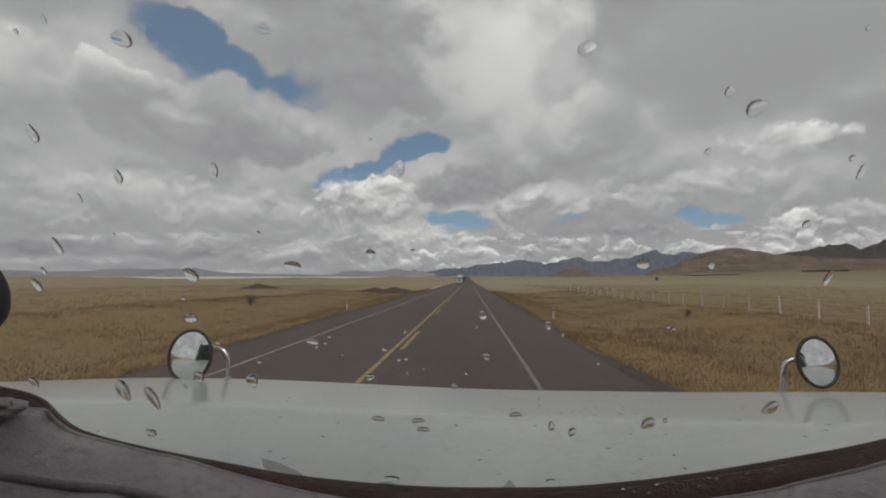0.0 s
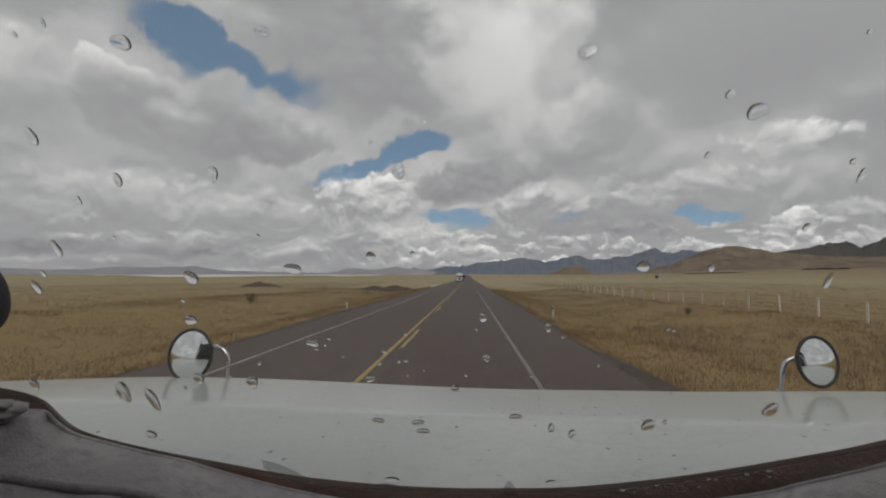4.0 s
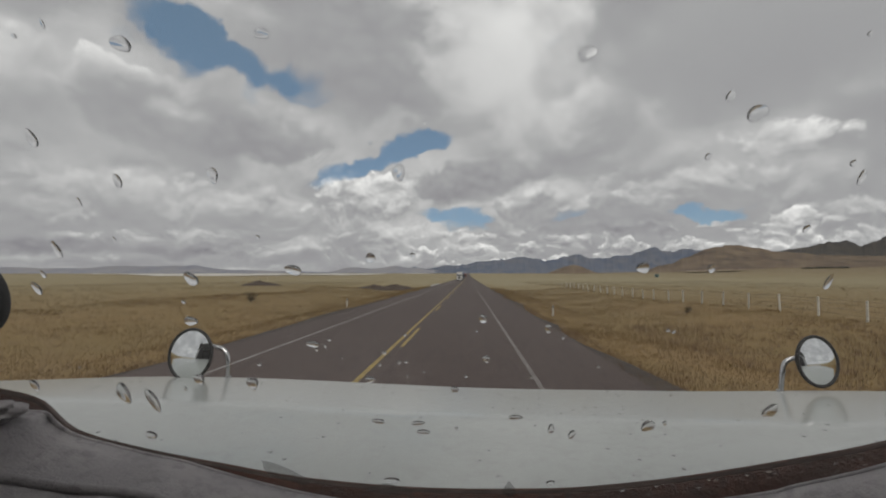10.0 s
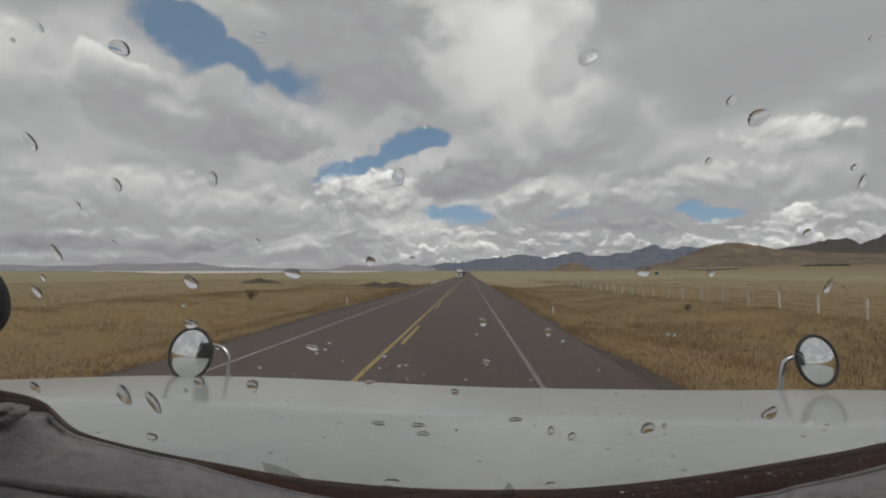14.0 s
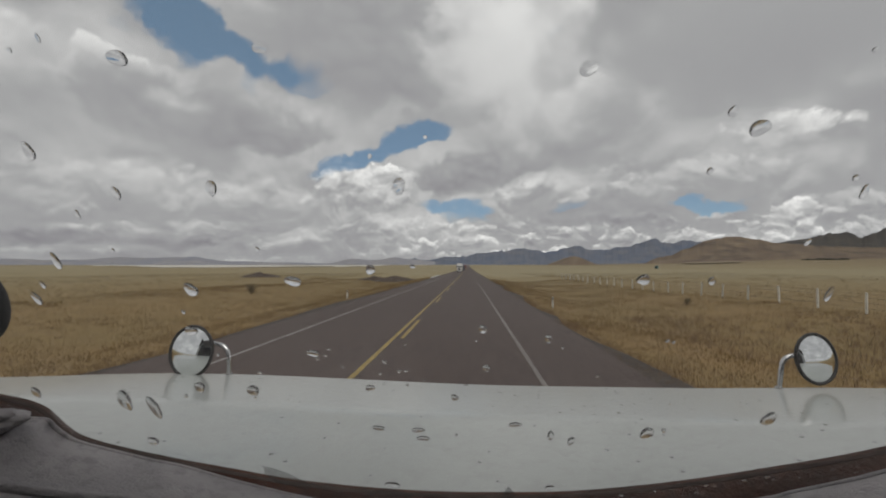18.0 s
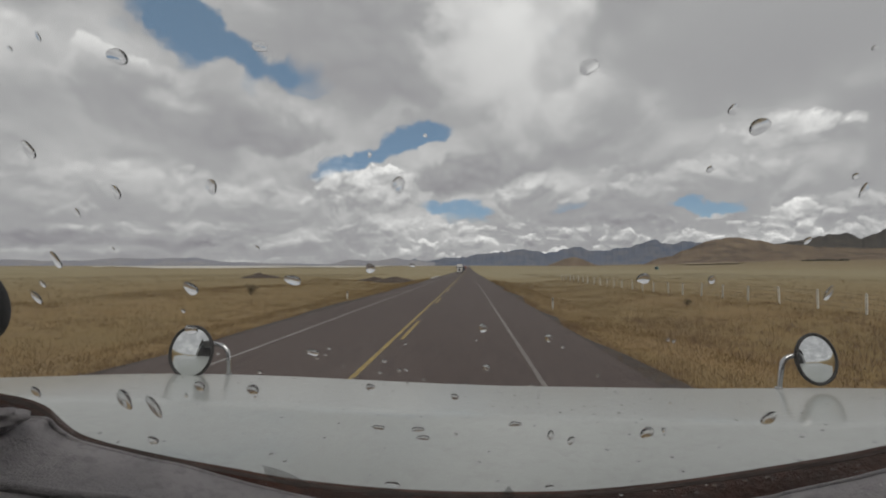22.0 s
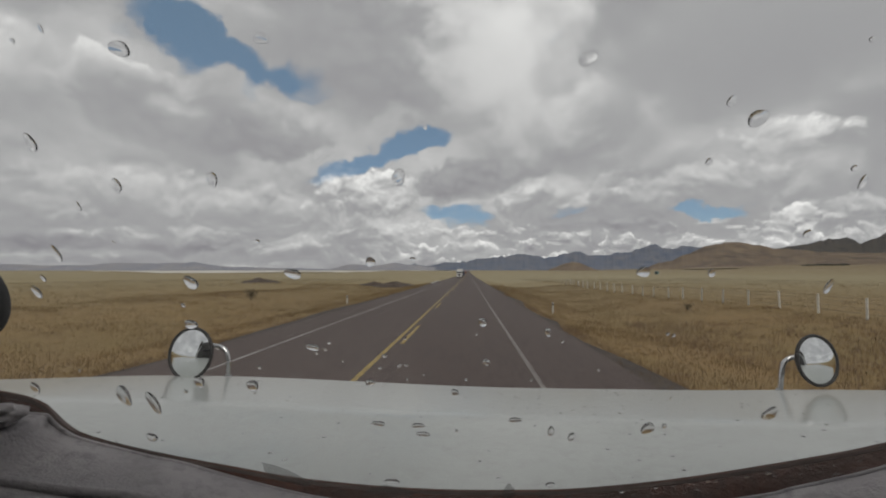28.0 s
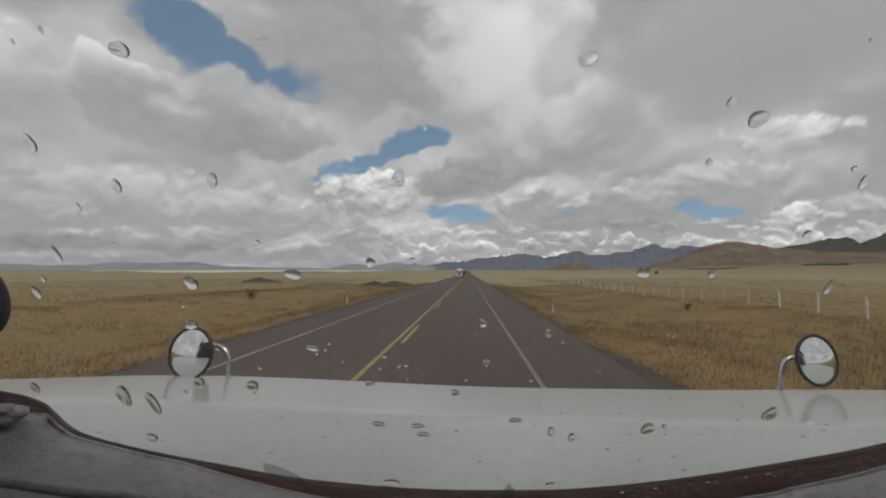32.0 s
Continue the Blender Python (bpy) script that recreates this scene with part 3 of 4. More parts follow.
def sheet_on_land(name, mat, label, u0, u1, y0, y1, lift, category, wob=0.0):
    n = 60
    rws = []
    for j in range(7):
        r = []
        for i in range(n + 1):
            u = u0 + (u1 - u0) * i / n
            t = sstep(0, 0.25, i / n) * sstep(0, 0.25, 1 - i / n)
            ym = (y0 + y1) / 2
            y = ym + ((y0 + (y1 - y0) * j / 6) - ym) * (0.12 + 0.88 * t) * (1 + wob * noise.noise((u * 18, j * 0.2, 1.1)))
            r.append((u * y, y, land(u * y, y) + lift))
        rws.append(r)
    ob = part(name, grid_bm(rws), mat)
    return tagged(ob, label, category, kind="structure")


sheet_on_land("dry_lake", "lake", "pale dry lake bed shining across the plain", -0.84, -0.16, 850, 2500, 0.9, "lake", 0.1)
sheet_on_land("bare_slope", "pale", "pale strip below the hills", 0.44, 0.58, 1150, 1560, 2.6, "ground", 0.2)
# a patch of sun on the far plain, put in as a pale sheet
sheet_on_land("far_plain", "lake", "strip of far plain with sunlight in its pale colour", -0.16, 0.02, 2200, 2900, 1.2, "ground", 0.2)


def tree_row(u0, u1, y, n, seed):
    rnd = random.Random(seed)
    bm = bmesh.new()
    for i in range(n):
        u = u0 + (u1 - u0) * i / (n - 1)
        x = u * y
        s = rnd.uniform(2.0, 4.5)
        for k in range(7):
            c = Vector((x + rnd.uniform(-7, 7), y + rnd.uniform(-3, 3), swell(x, y) + rnd.uniform(0.5, 1.0) * s))
            q = bmesh.ops.create_icosphere(bm, subdivisions=1, radius=rnd.uniform(0.4, 0.8) * s)
            bmesh.ops.scale(bm, vec=(1.8, 1, 0.8), verts=q["verts"])
            bmesh.ops.translate(bm, vec=c, verts=q["verts"])
    ob = part("tree_row", bm, "trees")
    return tagged(ob, "distant row of low dark trees on the plain", "trees", kind="stuff")


tree_row(0.69, 0.775, 1400, 30, 4)

# ---------------------------------------------------------------- the truck that carries the camera
truck = empty("truck", (0, 0, 0))
tagged(truck, "own white truck, rain-spotted bonnet and round bonnet mirrors", "truck")


def bonnet_z(x, y):
    crest = 1.821 + 0.024 * (1 - sstep(-0.80, 0.20, x)) - 0.020 * (1 - sstep(-1.55, -0.85, x)) + 0.007 * sstep(0.60, 1.05, x)
    # the nose slopes away from a soft crease; behind it the panel is level
    fall = 0.115 * min(1.38 - y, 0.50) + 0.004
    t = sstep(0.82, 0.96, y)
    level = 0.115 * 0.485 - 0.03 * max(0.68 - y, 0.0)
    return crest - 0.005 + fall * t + level * (1 - t)


BX = [-1.62 + 2.98 * i / 60 for i in range(61)]
rws = []
for y in [0.61 + 0.75 * k / 28 for k in range(29)]:
    rws.append([(x, y, bonnet_z(x, y)) for x in BX])
for k in range(1, 12):
    a = radians(9 * k)
    rws.append([(x, 1.36 + 0.05 * math.sin(a) + 0.01 * k / 11, bonnet_z(x, 1.36) - 0.05 * (1 - math.cos(a)) - (0.35 if k == 11 else 0)) for x in BX])
part("bonnet", grid_bm(rws), "bonnet", truck, "wide off-white glossy bonnet with rain spots", True)


def fender_mirror(x, y, z, r, yaw, arm_pts, side):
    hub = part("bonnet_mirror", bmesh.new(), "black", truck, "round convex mirror on a chrome arm")
    m = pose(x, y, z, -9, 0, yaw)

    def put(name, bm, mat, label="", smooth=True):
        bmesh.ops.transform(bm, matrix=m, verts=bm.verts[:])
        return part(name, bm, mat, hub, label, smooth)

    # convex glass facing back to the driver (local -y)
    bm = bmesh.new()
    rings = []
    for j in range(9):
        rr = r * 0.95 * j / 8
        rings.append([bm.verts.new((rr * math.cos(a), -0.018 * (1 - (j / 8) ** 2) - 0.002, rr * math.sin(a))) for a in [2 * math.pi * i / 40 for i in range(40)]] if j else [bm.verts.new((0, -0.020, 0))])
    for i in range(40):
        bm.faces.new((rings[0][0], rings[1][i], rings[1][(i + 1) % 40]))
    for a, b in zip(rings[1:], rings[2:]):
        for i in range(40):
            bm.faces.new((a[i], b[i], b[(i + 1) % 40], a[(i + 1) % 40]))
    put("mirror_glass", bm, "mirror", "silvered convex glass")
    loop = [Vector((r * math.cos(2 * math.pi * i / 48), 0, r * math.sin(2 * math.pi * i / 48))) for i in range(49)]
    bm = bmesh.new()
    rr = []
    for p in loop[:-1]:
        d = p.normalized()
        rr.append([bm.verts.new(p + 0.0048 * (math.cos(a) * d + math.sin(a) * Vector((0, 1, 0)))) for a in [2 * math.pi * k / 8 for k in range(8)]])
    for i in range(48):
        a, b = rr[i], rr[(i + 1) % 48]
        for k in range(8):
            bm.faces.new((a[k], b[k], b[(k + 1) % 8], a[(k + 1) % 8]))
    put("rim", bm, "rubber", "black rubber rim")
    # shallow bowl behind
    bm = bmesh.new()
    rg = [[bm.verts.new((r * 0.99 * math.cos(t) * math.cos(a), 0.03 * math.sin(t) + 0.001, r * 0.99 * math.cos(t) * math.sin(a))) for a in [2 * math.pi * i / 40 for i in range(40)]] for t in [radians(v) for v in (0, 15, 30, 45, 60, 75, 88)]]
    for a, b in zip(rg, rg[1:]):
        for i in range(40):
            bm.faces.new((a[i], a[(i + 1) % 40], b[(i + 1) % 40], b[i]))
    bm.faces.new(rg[-1])
    put("bowl", bm, "chrome", "chromed bowl")
    part("arm", tube(smoothed(arm_pts, 8), 0.0068, 10), "chrome", hub, "bent chrome arm", True)
    foot_at = arm_pts[-1]
    part("foot", cyled((foot_at[0], foot_at[1], bonnet_z(foot_at[0], 1.36) + 0.002), 0.010, 0.006, seg=16, bevel=0.002), "chrome", hub)
    return hub


fender_mirror(-0.822, 1.355, 1.913, 0.0735, -11, [(-0.80, 1.375, 1.934), (-0.752, 1.37, 1.934), (-0.722, 1.365, 1.922), (-0.709, 1.36, 1.892), (-0.708, 1.36, 1.838)], -1)
fender_mirror(0.943, 1.335, 1.914, 0.0655, 15, [(0.935, 1.36, 1.913), (0.900, 1.365, 1.916), (0.876, 1.365, 1.902), (0.866, 1.36, 1.876), (0.858, 1.36, 1.82)], 1)

# windscreen pane: leans back, so many metres along its face from its foot
FOOT, UPW, OUT = Vector((0, 0.62, 1.80)), Vector((0, -0.53, 0.848)), Vector((0, 0.848, 0.53))


def on_pane(x, s, out=0.0):
    return FOOT + Vector((x, 0, 0)) + UPW * s + OUT * out


bm = bmesh.new()
c8 = [bm.verts.new(on_pane(x, s, o)) for o in (-0.006, 0.0) for x, s in ((-1.12, -0.02), (1.05, -0.02), (1.05, 0.86), (-1.12, 0.86))]
for f in ((0, 1, 2, 3), (7, 6, 5, 4), (0, 4, 5, 1), (1, 5, 6, 2), (2, 6, 7, 3), (3, 7, 4, 0)):
    bm.faces.new([c8[i] for i in f])
pane = part("windscreen", bm, "glass", truck, "clear windscreen dotted with rain")
pane.visible_shadow = False

SEAL = [(-0.536, 0.276), (-0.492, 0.265), (-0.47, 0.258), (-0.456, 0.248), (-0.451, 0.236), (-0.447, 0.224), (-0.441, 0.211), (-0.429, 0.2), (-0.398, 0.186),
        (-0.339, 0.167), (-0.277, 0.151), (-0.215, 0.135), (-0.15, 0.125), (-0.085, 0.119), (-0.02, 0.117), (0.045, 0.119), (0.108, 0.123), (0.169, 0.133),
        (0.227, 0.146), (0.283, 0.162), (0.336, 0.179), (0.386, 0.196), (0.417, 0.209), (0.467, 0.231)]
DASH = [(-0.549, 0.245), (-0.499, 0.243), (-0.463, 0.24), (-0.448, 0.238), (-0.444, 0.226), (-0.438, 0.214), (-0.427, 0.203), (-0.396, 0.190), (-0.355, 0.175),
        (-0.319, 0.164), (-0.277, 0.145), (-0.235, 0.128), (-0.178, 0.109), (-0.087, 0.09), (0.013, 0.087), (0.11, 0.094), (0.234, 0.11), (0.318, 0.133),
        (0.344, 0.146), (0.393, 0.168), (0.424, 0.185), (0.474, 0.21)]
seal_line = smoothed([(x, s, 0) for x, s in SEAL], 6)


def seal_strip(top, bottom, out0, out1):
    rws = []
    for s, o in ((top, out0), (top - 0.001, out1), (bottom, out1), (bottom - 0.001, out0)):
        rws.append([on_pane(p.x, p.y + s, o) for p in seal_line])
    return grid_bm(rws)


part("seal_lip", seal_strip(0.0, -0.002, -0.007, -0.010), "gasket", truck, "grey-brown windscreen gasket lip")
# the seal runs out as a narrow ledge towards the bonnet
rws = []
for k in range(6):
    r = []
    for p in seal_line:
        low, rim_ = on_pane(p.x, p.y - 0.075, -0.008), on_pane(p.x, p.y - 0.003, 0.0)
        out = Vector((1.08 * rim_.x, 1.08 * rim_.y, EYE - 1.08 * (EYE - rim_.z)))
        q = low.lerp(out, k / 5)
        q.z += 0.002 * math.sin(math.pi * k / 5)
        r.append(q)
    rws.append(r)
rws.append([Vector((p.x, p.y + 0.002, p.z - 0.006)) for p in rws[-1]])
part("windscreen_seal", grid_bm(rws), "seal", truck, "rust-brown weathered windscreen seal", True)

# cab shell, so that the place is closed behind the camera
part("cab_back", boxed((0, -1.0, 1.75), (2.3, 0.06, 1.9), 0.02), "interior", truck)
part("cab_side", boxed((-1.16, -0.30, 1.75), (0.06, 1.36, 1.9), 0.02), "interior", truck)
part("cab_side", boxed((1.12, -0.30, 1.75), (0.06, 1.36, 1.9), 0.02), "interior", truck)
part("cab_roof", boxed((-0.02, -0.42, 2.70), (2.36, 1.22, 0.07), 0.03), "cab", truck, "white cab roof")
part("cab_floor", boxed((0, -0.15, 0.95), (2.3, 1.6, 0.06), 0.02), "interior", truck)
part("cowl", boxed((-0.03, 0.68, 1.40), (2.34, 0.06, 0.84), 0.02), "cab", truck, "white bulkhead under the windscreen")
for x in (-1.14, 1.09):
    pts = [on_pane(x, 0.0), on_pane(x, 0.86)]
    part("windscreen_pillar", tube(pts, 0.035, 8), "cab", truck, smooth=True)

part("nose_panel", boxed((-0.13, 1.40, 1.05), (2.90, 0.06, 1.20), 0.02), "cab", truck, "white nose panel with grille opening")
part("grille", boxed((-0.13, 1.44, 1.05), (1.2, 0.03, 0.7), 0.01), "grille", truck)
part("front_bumper", boxed((-0.13, 1.50, 0.55), (2.95, 0.16, 0.30), 0.04), "chrome", truck)
for sx in (-1.17, 1.05):
    part("wing", boxed((sx * 1.35 + 0.03, 1.02, 1.30), (0.06, 0.80, 0.70), 0.02), "cab", truck)
    part("door_panel", boxed((sx * 1.01, -0.25, 1.25), (0.05, 1.3, 0.9), 0.02), "cab", truck)
part("chassis_rail", boxed((-0.45, -1.6, 0.72), (0.10, 6.2, 0.20), 0.01), "grille", truck)
part("chassis_rail", boxed((0.40, -1.6, 0.72), (0.10, 6.2, 0.20), 0.01), "grille", truck)
part("load_box", boxed((-0.02, -3.0, 1.95), (2.40, 3.8, 2.2), 0.04), "cab", truck, "plain white load box behind the cab")

# dark rounded door mirror back just in sight
bm = bmesh.new()
bmesh.ops.create_uvsphere(bm, u_segments=20, v_segments=14, radius=1.0)
bmesh.ops.scale(bm, vec=(0.036, 0.025, 0.044), verts=bm.verts[:])
for v in bm.verts:
    v.co.x -= 0.30 * v.co.z
bmesh.ops.translate(bm, vec=(-0.516, 0.46, 2.123), verts=bm.verts[:])
part("pillar_pad", bm, "black", truck, "black rounded plastic pad by the pillar", True)

# cloth over the dashboard
dash_line = smoothed([(x, s, 0) for x, s in DASH], 8)
rws = []
for k in range(13):
    t = k / 12
    r = []
    for p in dash_line:
        q = on_pane(p.x, p.y, -0.016)
        w = noise.noise((p.x * 9, t * 2.4, 0.4)) * 0.012 + noise.noise((p.x * 26, t * 5, 1.4)) * 0.004
        r.append((q.x * (1 + 0.05 * t), q.y - 0.40 * t, q.z - 0.075 * t + w * sstep(0, 0.12, t) + 0.012 * math.sin(math.pi * t)))
    rws.append(r)
rws.insert(0, [(p[0], p[1] + 0.004, p[2] - 0.05) for p in rws[0]])
cover_cloth = part("dashboard_cover", grid_bm(rws), "cloth", smooth=True)
cover_cloth.modifiers.new("thick", "SOLIDIFY").thickness = 0.004
tagged(cover_cloth, "dark grey rumpled cloth cover lying on the dashboard", "cloth cover")
bm = bmesh.new()
bmesh.ops.create_icosphere(bm, subdivisions=4, radius=1.0)
for v in bm.verts:
    n_ = noise.noise(v.co * 1.8)
    v.co = Vector((v.co.x * 0.048, v.co.y * 0.022, v.co.z * 0.0125)) * (1 + 0.35 * n_ + 0.12 * noise.noise(v.co * 5.0))
bmesh.ops.translate(bm, vec=(-0.484, 0.444, 2.005), verts=bm.verts[:])
roll = part("rolled_cloth", bm, "cloth", smooth=True)
tagged(roll, "grey rolled cloth lying at the end of the dashboard", "cloth")

part("hem", tube([Vector(p) + Vector((0, 0, 0.001)) for p in rws[1]], 0.0035, 6), "cloth", cover_cloth, "stitched hem along the windscreen", True)
fold = smoothed([(-0.60, 0.40, 1.968), (-0.47, 0.41, 1.962), (-0.38, 0.425, 1.945), (-0.30, 0.44, 1.93), (-0.2, 0.43, 1.905)], 6)
part("fold", tube(fold, 0.006, 8), "cloth", cover_cloth, "raised fold in the cloth", True)

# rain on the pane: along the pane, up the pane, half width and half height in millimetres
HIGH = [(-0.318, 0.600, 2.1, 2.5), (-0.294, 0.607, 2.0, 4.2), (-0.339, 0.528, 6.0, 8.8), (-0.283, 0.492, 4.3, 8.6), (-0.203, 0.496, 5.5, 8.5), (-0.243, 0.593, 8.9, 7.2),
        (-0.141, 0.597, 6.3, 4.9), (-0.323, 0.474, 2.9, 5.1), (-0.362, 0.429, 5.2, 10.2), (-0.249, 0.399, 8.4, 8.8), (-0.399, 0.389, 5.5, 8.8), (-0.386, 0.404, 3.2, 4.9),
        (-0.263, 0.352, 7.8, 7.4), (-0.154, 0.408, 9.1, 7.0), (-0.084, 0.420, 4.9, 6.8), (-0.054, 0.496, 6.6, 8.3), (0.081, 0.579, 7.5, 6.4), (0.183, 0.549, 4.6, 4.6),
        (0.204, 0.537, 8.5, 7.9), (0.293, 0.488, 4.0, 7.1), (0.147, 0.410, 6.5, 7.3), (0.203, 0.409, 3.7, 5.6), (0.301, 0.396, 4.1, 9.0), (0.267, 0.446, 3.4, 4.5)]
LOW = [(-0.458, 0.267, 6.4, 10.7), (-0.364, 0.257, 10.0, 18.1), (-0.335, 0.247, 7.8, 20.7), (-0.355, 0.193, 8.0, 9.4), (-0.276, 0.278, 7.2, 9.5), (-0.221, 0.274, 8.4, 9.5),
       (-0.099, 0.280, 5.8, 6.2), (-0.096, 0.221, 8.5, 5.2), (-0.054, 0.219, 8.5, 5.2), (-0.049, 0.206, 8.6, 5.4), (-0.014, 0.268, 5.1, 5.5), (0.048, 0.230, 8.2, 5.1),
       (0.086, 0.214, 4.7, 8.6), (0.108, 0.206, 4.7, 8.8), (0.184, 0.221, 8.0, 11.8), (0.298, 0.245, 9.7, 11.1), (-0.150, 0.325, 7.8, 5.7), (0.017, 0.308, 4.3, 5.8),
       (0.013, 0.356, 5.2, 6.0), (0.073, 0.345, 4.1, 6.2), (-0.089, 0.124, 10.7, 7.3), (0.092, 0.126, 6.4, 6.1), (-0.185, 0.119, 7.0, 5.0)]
drop_rnd = random.Random(12)


def raindrop(x, s, rx, ry):
    bm = bmesh.new()
    seg = 18
    ph = drop_rnd.uniform(0, 6.28)
    hgt = 0.40 * min(rx, ry)
    rings = []
    for j in range(1, 7):
        t = j / 6 * math.pi / 2
        ring = []
        for i in range(seg):
            a = 2 * math.pi * i / seg
            k = 1 + 0.10 * math.sin(2 * a + ph) + 0.06 * math.sin(3 * a + 2 * ph)
            px, py = rx * k * math.sin(t) * math.cos(a), ry * k * math.sin(t) * math.sin(a)
            sag = 1.0 - 0.35 * math.sin(a) * math.sin(t)
            ring.append(bm.verts.new(on_pane(x + px / 1000, s + py / 1000, 0.0004 + hgt * sag * math.cos(t) ** 2 / 1000)))
        rings.append(ring)
    top = bm.verts.new(on_pane(x, s, 0.0004 + hgt / 1000))
    for i in range(seg):
        bm.faces.new((top, rings[0][i], rings[0][(i + 1) % seg]))
    for a, b in zip(rings, rings[1:]):
        for i in range(seg):
            bm.faces.new((a[i], b[i], b[(i + 1) % seg], a[(i + 1) % seg]))
    bm.faces.new(rings[-1][::-1])
    bmesh.ops.recalc_face_normals(bm, faces=bm.faces[:])
    ob = part("raindrop", bm, "water", smooth=False)
    for p in ob.data.polygons:
        p.use_smooth = len(p.vertices) < 6
    return tagged(ob, "clear raindrop clinging to the windscreen", "raindrop", "raindrops on the windscreen")


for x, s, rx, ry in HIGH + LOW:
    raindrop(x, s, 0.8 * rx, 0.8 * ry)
for i in range(24):
    x, s = drop_rnd.uniform(-0.42, 0.36), drop_rnd.choice((drop_rnd.uniform(0.12, 0.33), drop_rnd.uniform(0.36, 0.6)))
    r = drop_rnd.uniform(1.0, 2.4)
    raindrop(x, s, r, r * drop_rnd.uniform(0.8, 1.5))

for i in range(22):
    t = drop_rnd.random()
    r = drop_rnd.uniform(1.2, 2.6)
    raindrop(0.16 + 0.27 * t, 0.112 + 0.07 * t + drop_rnd.uniform(-0.022, 0.004), r * 1.3, r)


for i in range(18):
    r = drop_rnd.uniform(1.0, 2.3)
    raindrop(drop_rnd.uniform(-0.22, 0.20), drop_rnd.uniform(0.285, 0.345), r * 1.2, r)


def smear(x, s, w, h, lean, seed):
    rnd = random.Random(seed)
    bm = bmesh.new()
    rim = []
    for k in range(22):
        a = 2 * math.pi * k / 22
        rr = 1 + 0.22 * noise.noise((math.cos(a) * 1.7 + seed, math.sin(a) * 1.7, seed)) + rnd.uniform(-0.06, 0.06)
        px, py = w * rr * math.cos(a), h * rr * math.sin(a)
        px *= 1.0 - 0.65 * max(py / h, -0.4)
        rim.append((x + px + lean * py, s + py))
    lo = [bm.verts.new(on_pane(a, b, -0.0150)) for a, b in rim]
    hi = [bm.verts.new(on_pane(x + (a - x) * 0.9, s + (b - s) * 0.9, -0.0156)) for a, b in rim]
    for k in range(22):
        bm.faces.new((lo[k], lo[(k + 1) % 22], hi[(k + 1) % 22], hi[k]))
    bm.faces.new(hi)
    ob = part("grime_smear", bm, "grime")
    return tagged(ob, "grey wiped grime smear on the wet windscreen", "grime", "grime smears on the windscreen")


smear(-0.209, 0.153, 0.018, 0.02, -0.9, 3)
smear(-0.09, 0.127, 0.026, 0.01, -0.4, 5)
smear(0.044, 0.132, 0.007, 0.014, 0.0, 8)

# fine beads of rain standing on the bonnet
bm = bmesh.new()
for i in range(230):
    x, y = drop_rnd.uniform(-1.35, 1.2), 0.64 + 0.70 * drop_rnd.random()
    r = drop_rnd.uniform(0.0014, 0.0034)
    z = bonnet_z(x, y)
    rim = [bm.verts.new((x + r * math.cos(a), y + 1.2 * r * math.sin(a), z + 0.0003)) for a in [k * math.pi / 4 for k in range(8)]]
    mid_ring = [bm.verts.new((x + 0.6 * r * math.cos(a), y + 0.72 * r * math.sin(a), z + 0.35 * r)) for a in [k * math.pi / 4 for k in range(8)]]
    top = bm.verts.new((x, y, z + 0.48 * r))
    for k in range(8):
        bm.faces.new((rim[k], rim[(k + 1) % 8], mid_ring[(k + 1) % 8], mid_ring[k]))
        bm.faces.new((mid_ring[k], mid_ring[(k + 1) % 8], top))
    bm.faces.new(rim[::-1])
beads = part("rain_beads", bm, "water", smooth=True)
tagged(beads, "fine beads of rain standing on the white bonnet", "rain beads", kind="stuff")

# ---------------------------------------------------------------- fence and roadside things
fence = empty("fence", (18.8, 14, 0))
tagged(fence, "wire stock fence on pale thin concrete posts", "fence")
bm = boxed((0, 0, 0.275), (0.085, 0.085, 1.55), 0.012)
post_mesh = mesh_of("post", bm, "post")
fr = random.Random(6)
tops = []
for i in range(26):
    y = 14 + 3.05 * i
    x = 18.8 - 0.012 * (y - 14) + fr.uniform(-0.08, 0.08)
    z = land(x, y) - 0.02 + fr.uniform(-0.06, 0.03)
    ob = new("post", post_mesh)
    ob.parent = fence
    ob.matrix_local = pose(x - 18.8, y - 14, z, fr.uniform(-2, 2), fr.uniform(-3, 3), fr.uniform(0, 90))
    tops.append(Vector((x - 18.8, y - 14, z)))
for h in (0.3, 0.55, 0.8, 0.98):
    part("wire", tube([p + Vector((-0.06, 0, h)) for p in tops], 0.006, 4), "wire", fence)


def marker(x, y, h, mat, label, w=0.09):
    e = empty("marker_post", (x, y, land(x, y)))
    part("shaft", boxed((0, 0, h / 2 - 0.1), (w, w * 0.6, h + 0.2), 0.01), mat, e)
    part("band", boxed((0, 0, h * 0.82), (w * 1.06, w * 0.66, h * 0.12), 0.004), "grille", e, "dark reflector band")
    return tagged(e, label, "marker post")


marker(4.7, 26.5, 0.62, "post", "short white roadside delineator post at the grass edge")
marker(-8.9, 34.0, 0.62, "post", "short white roadside delineator post in the dry verge")


